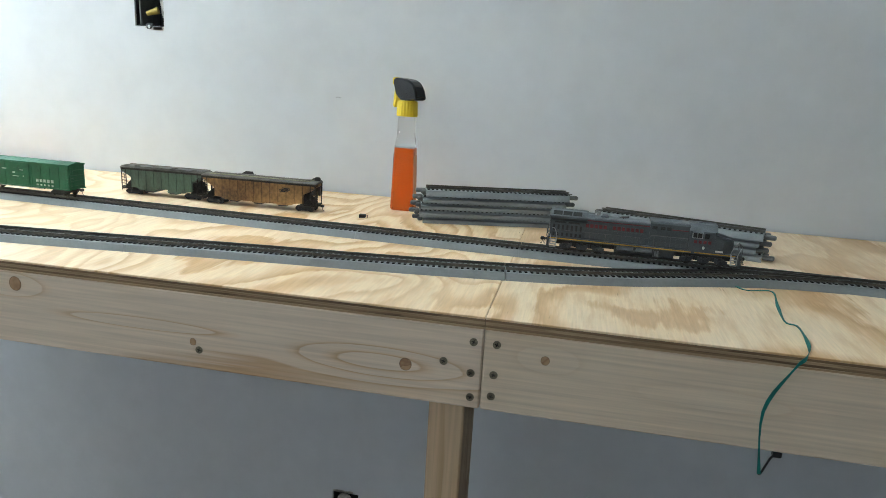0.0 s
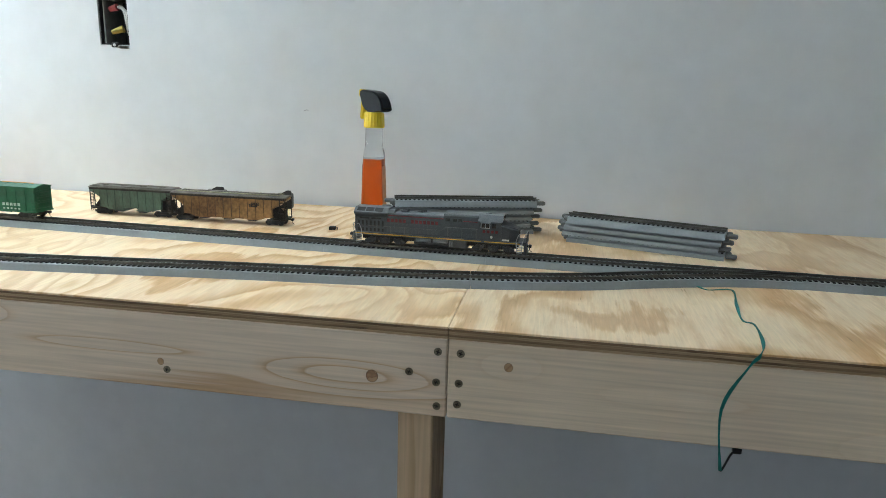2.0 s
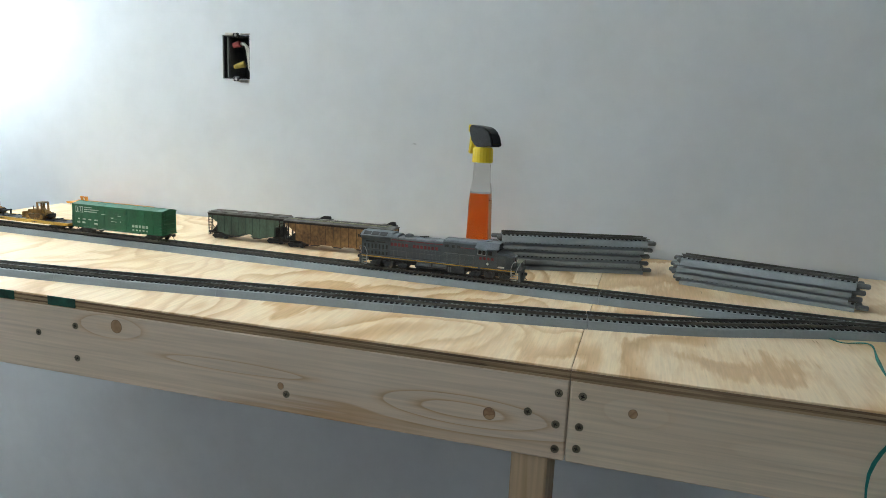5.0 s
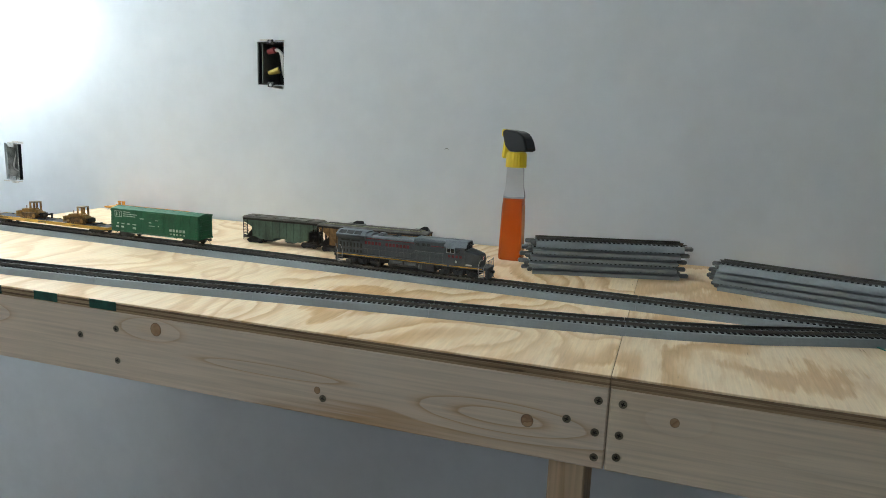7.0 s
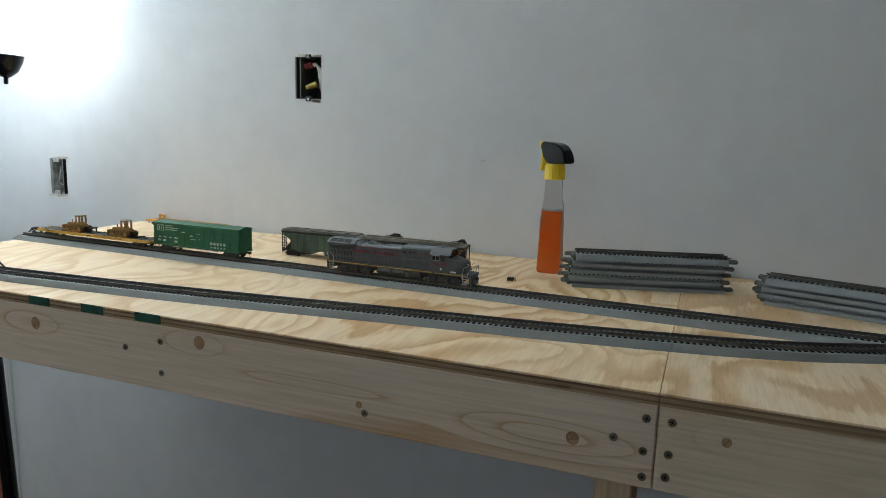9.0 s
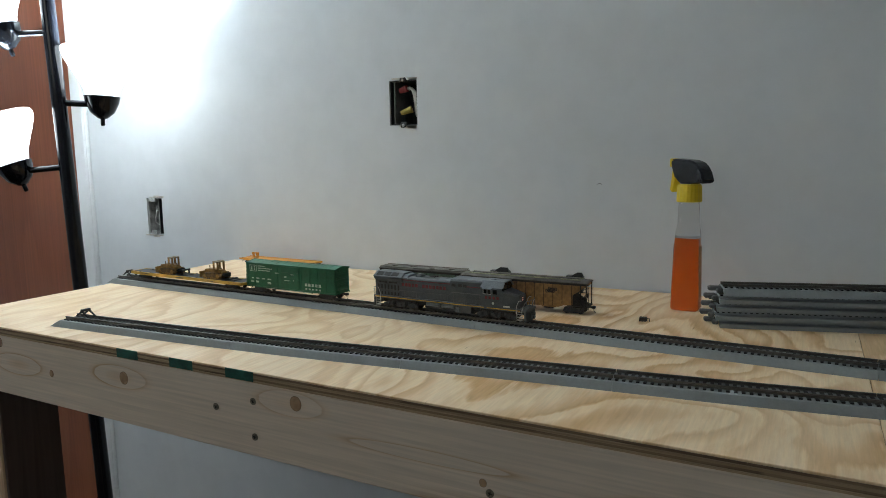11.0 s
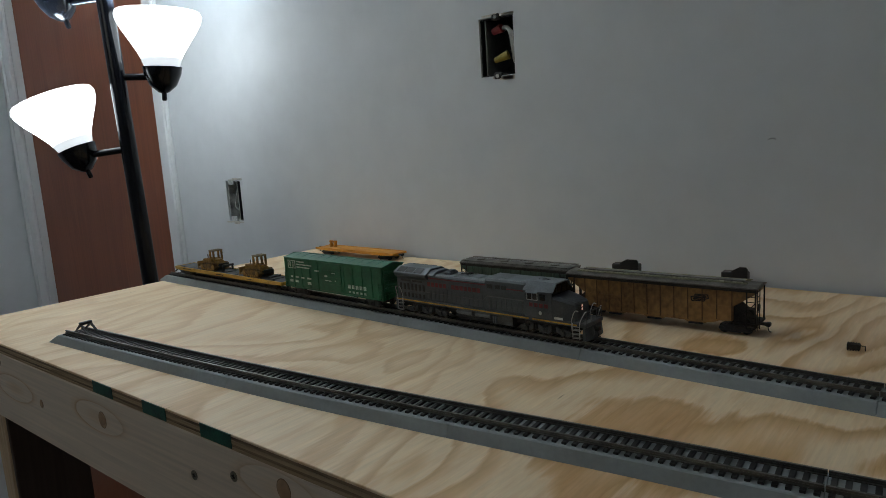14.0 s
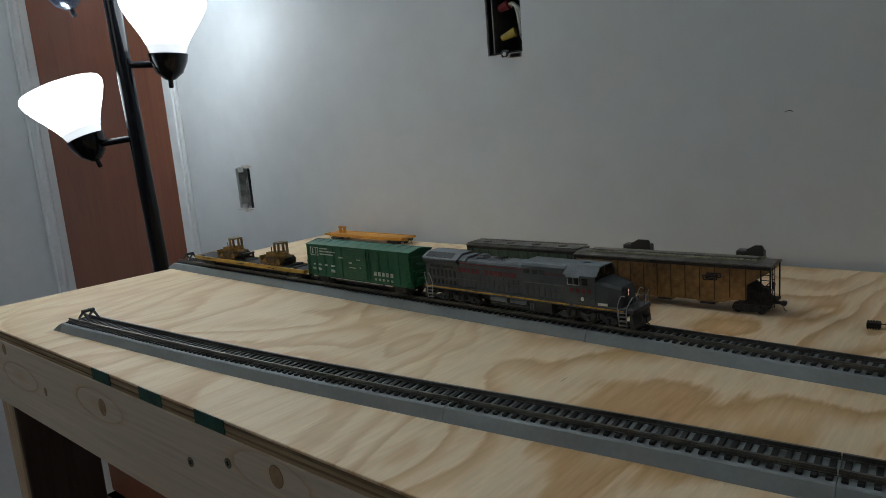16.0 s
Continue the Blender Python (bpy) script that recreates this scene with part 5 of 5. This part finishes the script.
def arm_lamp(tip, axis, z):
    """One arm with its socket cup and flared glass shade, whose lowest point is tip."""
    tip, axis = Vector(tip), Vector(axis).normalized()
    m = Matrix.Translation(tip) @ axis.to_track_quat("Z", "Y").to_matrix().to_4x4()
    bm = bmesh.new()
    a = pole_at(z)
    b = m @ Vector((0, 0, 0.045))
    end = a + (b - a) * 0.72
    rod(bm, a, a + (b - a) * 0.72, 0.0065, seg=12)
    arm = part("arm", bm, LAMP_BLACK, lamp, "", True)
    bm = bmesh.new()
    lathe(bm, [(0.003, 0.0), (0.0045, 0.002), (0.0045, 0.014), (0.010, 0.016), (0.024, 0.028), (0.033, 0.048), (0.036, 0.062), (0.033, 0.062), (0.020, 0.035), (0.004, 0.03)], m, 28)
    part("socket_cup", bm, LAMP_BLACK, arm, "glossy black socket cup", True)
    bm = bmesh.new()
    outer = [(0.0365, 0.0775), (0.040, 0.086), (0.052, 0.106), (0.065, 0.126), (0.074, 0.143), (0.077, 0.155), (0.074, 0.162)]
    lathe(bm, outer + [(r - 0.004, z) for r, z in outer[::-1]], m, 32, False)
    part("shade", bm, SHADE, arm, "glowing white glass shade", True)
    bm = bmesh.new()
    neck = [(0.031, 0.058), (0.0315, 0.064), (0.034, 0.070), (0.0365, 0.0775)]
    lathe(bm, neck + [(r - 0.004, z) for r, z in neck[::-1]], m, 32, False)
    part("shade_neck", bm, SHADE_FALLOFF, arm, "frosted neck of the shade, light falloff painted as weaker glow", True)
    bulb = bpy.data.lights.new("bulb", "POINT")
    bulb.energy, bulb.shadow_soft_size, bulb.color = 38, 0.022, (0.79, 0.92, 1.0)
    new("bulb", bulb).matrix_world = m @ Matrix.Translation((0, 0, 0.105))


arm_lamp((-1.415, 0.443, 1.304), (0.04, 0.03, 1.0), 1.352)
arm_lamp((-1.546, 0.344, 1.167), (-0.24, -0.24, 1.0), 1.218)
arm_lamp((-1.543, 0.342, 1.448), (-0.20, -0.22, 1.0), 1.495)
# added top arm, out of view, for more light off the ceiling
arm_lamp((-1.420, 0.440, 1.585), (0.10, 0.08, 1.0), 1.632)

# ---- spray bottle ----
ORANGE_LIQ = mat("orange_liquid", (1.0, 0.16, 0.012), 0.08, var=0.02, scale=20, spec=0.5)
YELLOW_PL = mat("yellow_plastic", (0.80, 0.58, 0.02), 0.35, var=0.06, scale=60)
CAP_BLACK = mat("trigger_black", (0.012, 0.014, 0.017), 0.22, var=0.1, scale=50, spec=0.3)
LABEL_M = mat("bottle_label", (0.60, 0.27, 0.10), 0.5, var=0.1, scale=90)
CLEAR = bpy.data.materials.new("clear_plastic")
CLEAR.use_nodes = True
cb = CLEAR.node_tree.nodes["Principled BSDF"]
cb.inputs["Transmission Weight"].default_value, cb.inputs["Roughness"].default_value, cb.inputs["IOR"].default_value = 1.0, 0.03, 1.35
ORANGE_LIQ.node_tree.nodes["Principled BSDF"].inputs["Transmission Weight"].default_value = 0.8


def rounded(w, d, r, n=5):
    pts = []
    for cx, cy, a0 in ((w - r, d - r, 0), (-w + r, d - r, 90), (-w + r, -d + r, 180), (w - r, -d + r, 270)):
        for k in range(n + 1):
            a = radians(a0 + 90 * k / n)
            pts.append((cx + r * math.cos(a), cy + r * math.sin(a)))
    return pts


def loft(bm, levels):
    """Rounded-rectangle rings (z, half width, half depth, radius) joined upwards, with ends closed."""
    rings = [[bm.verts.new((x, y, z)) for x, y in rounded(w, d, r)] for z, w, d, r in levels]
    for a, b in zip(rings, rings[1:]):
        for i in range(len(a)):
            j = (i + 1) % len(a)
            bm.faces.new((a[i], a[j], b[j], b[i]))
    bm.faces.new(rings[0][::-1])
    bm.faces.new(rings[-1])


bottle = thing("spray_bottle", "clear spray bottle half full of orange liquid", "spray bottle", m=pose(-0.2170, 0.5070, 1.0, 0, 0, -4))
TWIST = pose(0, 0, 0, 0, 0, -38)
bm = bmesh.new()
loft(bm, [(0.0, 0.0185, 0.0175, 0.008), (0.003, 0.0200, 0.0190, 0.009), (0.06, 0.0185, 0.0176, 0.009), (0.106, 0.0170, 0.0162, 0.009)])
part("liquid", bm, ORANGE_LIQ, bottle, "orange liquid", True)
bm = bmesh.new()
loft(bm, [(0.1062, 0.0171, 0.0163, 0.009), (0.114, 0.0169, 0.0161, 0.010), (0.120, 0.0163, 0.0157, 0.012), (0.125, 0.0152, 0.0150, 0.0140), (0.153, 0.0146, 0.0146, 0.0140), (0.158, 0.0140, 0.0140, 0.0135)])
part("neck", bm, CLEAR, bottle, "clear empty neck", True)
bm = bmesh.new()
rings = []
for r0, z in ((0.0168, 0.1582), (0.0172, 0.160), (0.0166, 0.181), (0.0140, 0.184)):
    rings.append([bm.verts.new(((r0 + 0.0005 * math.cos(20 * a)) * math.cos(a), (r0 + 0.0005 * math.cos(20 * a)) * math.sin(a), z)) for a in (2 * math.pi * k / 100 for k in range(100))])
for a, b in zip(rings, rings[1:]):
    for k in range(100):
        bm.faces.new((a[k], a[(k + 1) % 100], b[(k + 1) % 100], b[k]))
bm.faces.new(rings[0][::-1])
bm.faces.new(rings[-1])
part("collar", bm, YELLOW_PL, bottle, "yellow ribbed collar", True)
bm = bmesh.new()
prism(bm, [(-0.013, 0.1842), (-0.019, 0.196), (-0.031, 0.210), (-0.031, 0.2185), (-0.026, 0.2205), (0.012, 0.2180), (0.026, 0.2130), (0.035, 0.203), (0.0405, 0.189), (0.037, 0.185), (0.022, 0.189), (0.013, 0.1842)], -0.0105, 0.0105)
bmesh.ops.bevel(bm, geom=bm.edges[:], offset=0.0026, segments=2, affect="EDGES")
part("trigger_head", bm, CAP_BLACK, bottle, "glossy black trigger head", True).matrix_basis = TWIST
bm = bmesh.new()
box(bm, -0.0385, -0.0305, -0.0070, 0.0070, 0.2080, 0.2205, 0.0018)
part("nozzle", bm, YELLOW_PL, bottle, "yellow nozzle").matrix_basis = TWIST
bm = bmesh.new()
prism(bm, [(-0.0250, 0.206), (-0.0310, 0.209), (-0.0335, 0.192), (-0.0365, 0.174), (-0.0325, 0.171), (-0.0275, 0.186)], -0.0055, 0.0055)
part("trigger", bm, YELLOW_PL, bottle, "yellow trigger lever").matrix_basis = TWIST
LABEL_DARK = mat("bottle_label_dark", (0.03, 0.028, 0.025), 0.45, var=0.2, scale=120)
LABEL_YELLOW = mat("bottle_label_yellow", (0.72, 0.52, 0.06), 0.5, var=0.15, scale=120)


def side_label(s, z0, z1, half, material, label):
    """A strip that follows the leaning side of the bottle."""
    bm = bmesh.new()
    a, b = (0.0200 - 0.0288 * z for z in (z0, z1))
    prism(bm, [(s * (a - 0.0004), z0), (s * (a + 0.0004), z0), (s * (b + 0.0004), z1), (s * (b - 0.0004), z1)], -half, half)
    part("label", bm, material, bottle, label)


side_label(1, 0.018, 0.094, 0.0090, LABEL_M, "faded pale side label")
side_label(-1, 0.016, 0.030, 0.0100, LABEL_YELLOW, "yellow label band")
side_label(-1, 0.0305, 0.066, 0.0100, LABEL_M, "faded pale side label")
side_label(-1, 0.0665, 0.096, 0.0100, LABEL_DARK, "dark label head")

# ---- wall boxes ----
STEEL = mat("box_steel", (0.52, 0.52, 0.50), 0.45, 0.25, var=0.3, scale=70, bump=0.3)
WIRE_WHITE = mat("wire_white", (0.72, 0.70, 0.66), 0.45, var=0.1, scale=80)
NUT_RED = mat("nut_red", (0.42, 0.07, 0.08), 0.45, var=0.15, scale=80)
NUT_YELLOW = mat("nut_yellow", (0.55, 0.40, 0.08), 0.45, var=0.15, scale=80)
PLASTER = mat("torn_paper", (0.66, 0.62, 0.55), 0.85, var=0.15, scale=120, bump=0.6)


def shell(bm, x0, x1, z0, z1, y0, y1, t=0.0016):
    """An open-fronted box with walls of thickness t."""
    def ring(d, y):
        return [bm.verts.new((x, y, z)) for x, z in ((x0 + d, z0 + d), (x1 - d, z0 + d), (x1 - d, z1 - d), (x0 + d, z1 - d))]
    rings = [ring(0, y1), ring(0, y0), ring(t, y0), ring(t, y1 - t)]
    for a, b in zip(rings, rings[1:]):
        for k in range(4):
            bm.faces.new((a[k], a[(k + 1) % 4], b[(k + 1) % 4], b[k]))
    bm.faces.new(rings[0])
    bm.faces.new(rings[-1])


jb = thing("outlet_box", "open black plastic outlet box with loose wires in the wall", "outlet box")
hx0, hx1, hz0, hz1 = HOLES[1]
bm = bmesh.new()
shell(bm, hx0 + 0.001, hx1 - 0.001, hz0 + 0.001, hz1 - 0.001, Y1 + 0.003, Y1 + 0.070)
part("housing", bm, BLACK_PLASTIC, jb)
bm = bmesh.new()
box(bm, hx0 + 0.008, hx0 + 0.0105, Y1 + 0.004, Y1 + 0.066, hz0 + 0.003, hz1 - 0.003)
part("divider", bm, JOINER, jb, "grey inner divider")
cx, cz = (hx0 + hx1) / 2, (hz0 + hz1) / 2
for z, s in ((hz1, 1), (hz0, -1)):
    bm = bmesh.new()
    box(bm, cx - 0.008, cx + 0.008, Y1 - 0.0016, Y1 + 0.005, z - 0.0055, z + 0.0055, 0.0025)
    ear = part("screw_ear", bm, BLACK_PLASTIC, jb, "moulded screw ear")
    disc_part("screw_boss", cx, z, 0.0030, 0.0030, Y1 - 0.0020, 0.001, STEEL, ear, "small metal boss")
bm = bmesh.new()
for o in (0.0, 0.004):
    wire(bm, smooth_path([(cx - 0.004, Y1 + 0.022 + o, cz + 0.026), (cx + 0.008, Y1 + 0.014 + o, cz + 0.028), (cx + 0.022 - o, Y1 + 0.012, cz + 0.016), (cx + 0.023 - o, Y1 + 0.016, cz - 0.008), (cx + 0.014, Y1 + 0.028, cz - 0.022), (cx + 0.010, Y1 + 0.05, cz - 0.030)], 6), 0.0029, 8)
part("cable", bm, WIRE_WHITE, jb, "bent white cable", True)
bm = bmesh.new()
rod(bm, (cx - 0.016, Y1 + 0.016, cz + 0.024), (cx + 0.000, Y1 + 0.016, cz + 0.028), 0.0050, 0.0068, 14)
part("red_wire_nut", bm, NUT_RED, jb, "red wire nut")
bm = bmesh.new()
rod(bm, (cx - 0.011, Y1 + 0.010, cz - 0.019), (cx + 0.010, Y1 + 0.016, cz - 0.012), 0.0042, 0.0070, 14)
part("yellow_wire_nut", bm, NUT_YELLOW, jb, "yellow wire nut")

sw = thing("switch_box", "open metal switch box in a rough drywall cut-out", "switch box")
hx0, hx1, hz0, hz1 = HOLES[2]
bm = bmesh.new()
shell(bm, hx0 + 0.001, hx1 - 0.016, hz0 + 0.001, hz1 - 0.001, Y1 + 0.004, Y1 + 0.060)
part("housing", bm, STEEL, sw, "galvanised steel box")
bm = bmesh.new()
shell(bm, hx1 - 0.0155, hx1 - 0.001, hz0 + 0.001, hz1 - 0.001, Y1 + 0.004, Y1 + 0.060)
part("dark_side", bm, BLACK_PLASTIC, sw, "dark gap beside the box")
bm = bmesh.new()
cx = hx0 + 0.020
for z in (hz1 - 0.004, hz0 + 0.004):
    box(bm, cx - 0.010, cx + 0.010, Y1 - 0.0005, Y1 + 0.004, z - 0.005, z + 0.006, 0.001)
wire(bm, smooth_path([(cx - 0.006, Y1 + 0.020, hz1 - 0.02), (cx + 0.004, Y1 + 0.008, hz1 - 0.035), (cx - 0.004, Y1 + 0.010, hz0 + 0.03), (cx + 0.004, Y1 + 0.025, hz0 + 0.018)], 6), 0.0018, 8)
part("bracket", bm, STEEL, sw, "metal ears and a bent wire")
for hx0, hx1, hz0, hz1 in HOLES[1:]:
    r = random.Random(int(hx0 * -1000))
    pb = thing("torn_paper_edge", "torn drywall paper round the cut-out", "drywall edge", "torn drywall edges")
    for k in range(9):
        bm = bmesh.new()
        x = r.uniform(hx0, hx1)
        top = k % 2
        z = hz1 + 0.001 if top else hz0 - 0.001
        d = r.uniform(0.002, 0.006)
        w = r.uniform(0.004, 0.012)
        box(bm, x - w, x + w, Y1 - 0.0009, Y1 - 0.0001, z if top else z - d, z + d if top else z)
        part("paper_flake", bm, PLASTER, pb)

lo_out = thing("round_outlet", "round receptacle in a ragged hole low in the wall", "outlet")
hx0, hx1, hz0, hz1 = HOLES[3]
bm = bmesh.new()
shell(bm, hx0 + 0.001, hx1 - 0.001, hz0 + 0.001, hz1 - 0.001, Y1 + 0.004, Y1 + 0.060)
part("housing", bm, BLACK_PLASTIC, lo_out)
cx, cz = (hx0 + hx1) / 2, hz1 - 0.020
disc_part("receptacle", cx - 0.002, cz, 0.017, 0.017, Y1 + 0.002, 0.004, PLASTER, lo_out, "pale round receptacle")

# ---- small things ----
TEAL = mat("teal_ribbon", (0.010, 0.200, 0.165), 0.5, var=0.2, scale=120)
rib = thing("ribbon_wire", "thin teal flat wire hanging over the bench edge", "wire")
pts = smooth_path([(0.272, 0.215, 1.0012), (0.282, 0.200, 1.0012), (0.311, 0.207, 1.0012), (0.303, 0.150, 1.0010), (0.296, 0.092, 1.0012), (0.305, 0.080, 1.0012), (0.300, 0.028, 1.0012), (0.290, -0.003, 0.9995), (0.281, -0.004, 0.987), (0.262, -0.004, 0.943), (0.268, -0.004, 0.880)], 5)
bm = bmesh.new()
left = []
for i, p in enumerate(pts):
    d = (pts[min(i + 1, len(pts) - 1)] - pts[max(i - 1, 0)]).normalized()
    up = Vector((0, 0, 1)) if p.y > 0.01 else Vector((0, -1, 0))
    side = d.cross(up).normalized() * (0.0013 + 0.0005 * math.sin(i * 0.9))
    left.append([bm.verts.new(p + side), bm.verts.new(p - side), bm.verts.new(p - side + up * 0.0006), bm.verts.new(p + side + up * 0.0006)])
for a, b in zip(left, left[1:]):
    for k in range(4):
        bm.faces.new((a[k], a[(k + 1) % 4], b[(k + 1) % 4], b[k]))
bm.faces.new(left[0])
bm.faces.new(left[-1][::-1])
part("flat_wire", bm, TEAL, rib)
bm = bmesh.new()
wire(bm, smooth_path([(0.268, -0.0035, 0.880), (0.271, 0.0, 0.879), (0.278, 0.004, 0.893), (0.284, 0.008, 0.897)], 5), 0.0011, 6)
box(bm, 0.280, 0.288, 0.004, 0.011, 0.894, 0.9008, 0.001)
part("plug", bm, BLACK_PLASTIC, rib, "black wire end and clip")

clip = thing("small_coupler_box", "tiny dark metal clip lying on the plywood", "clip", m=pose(-0.256, 0.404, 1.0, 0, 0, 6))
bm = bmesh.new()
box(bm, -0.0062, 0.0040, -0.0040, 0.0040, 0.0006, 0.0052, 0.0005)
for k in range(5):
    box(bm, -0.0058 + k * 0.002, -0.0048 + k * 0.002, -0.0043, 0.0043, 0.0, 0.0054)
part("spring", bm, HOP_DARK, clip)
bm = bmesh.new()
wire(bm, [(0.004, -0.003, 0.0048), (0.0075, -0.003, 0.0048), (0.0078, -0.003, 0.0004)], 0.0005, 6)
part("bent_end", bm, HOP_DARK, clip)

for x, w in ((-0.545, 0.024), (-0.406, 0.018)):
    blk = thing("black_bracket", "small black plastic bracket standing by the wall", "bracket", "black brackets", pose(x, 0.556, 1.0, 0, 0, 4))
    bm = bmesh.new()
    prism(bm, [(0, 0), (w, 0), (w, 0.031), (w - 0.002, 0.034), (0.009, 0.034), (0.0, 0.029)], -0.0012, 0.0012)
    part("upright_plate", bm, BLACK_PLASTIC, blk)
    bm = bmesh.new()
    box(bm, -0.012, w - 0.001, 0.0014, 0.016, 0.0, 0.027, 0.0012)
    part("block", bm, BLACK_PLASTIC, blk)

mark = thing("wall_scuff", "small dark scuff mark on the painted wall", "scuff mark")
bm = bmesh.new()
wire(bm, smooth_path([(-0.384, Y1 - 0.0004, 1.177), (-0.380, Y1 - 0.0004, 1.1785), (-0.377, Y1 - 0.0004, 1.1780), (-0.376, Y1 - 0.0004, 1.1765)], 4), 0.0004, 6)
part("scratch", bm, HOLE, mark)

# ---- movement ----
LOCO_X = [(0, 0.162), (0.5, 0.104), (1.0, 0.038), (1.5, -0.0235), (2.0, -0.059), (2.5, -0.094), (3.0, -0.121), (3.5, -0.148), (4.0, -0.174), (6.5, -0.286), (7.0, -0.314), (7.5, -0.337), (8.0, -0.357), (10.5, -0.468), (11.0, -0.496), (11.5, -0.524), (12.0, -0.549), (12.4, -0.56), (13.0, -0.563), (14.1, -0.564), (14.5, -0.552), (15.0, -0.533), (15.5, -0.526), (16.0, -0.525)]
CAR_X = [(0, -0.776), (11.9, -0.776), (12.4, -0.789), (13.0, -0.791), (14.1, -0.793), (14.5, -0.781), (15.0, -0.762), (15.5, -0.755), (16.0, -0.754)]


def loco_at(t):
    for (a, xa), (b, xb) in zip(LOCO_X, LOCO_X[1:]):
        if a <= t <= b:
            return xa + (xb - xa) * (t - a) / (b - a)


def motions():
    walk(loco, [(t, on_back(x)) for t, x in LOCO_X])
    walk(boxcar, [(t, on_back(x)) for t, x in CAR_X])
    walk(flat, [(t, on_back(x - 0.247)) for t, x in CAR_X])
    walk(dozer_a, [(t, on_back(x - 0.297) @ pose(0, 0, 0.0129)) for t, x in CAR_X])
    walk(dozer_b, [(t, on_back(x - 0.182) @ pose(0, 0, 0.0129)) for t, x in CAR_X])
    times = [0.1 * k for k in range(161)]
    for w in loco_wheels:
        home = w.matrix_basis.translation.copy()
        walk(w, [(t, Matrix.Translation(home) @ Matrix.Rotation((loco_at(min(t, 16.0)) - 0.162) / 0.0057, 4, "Y")) for t in times])


motions()
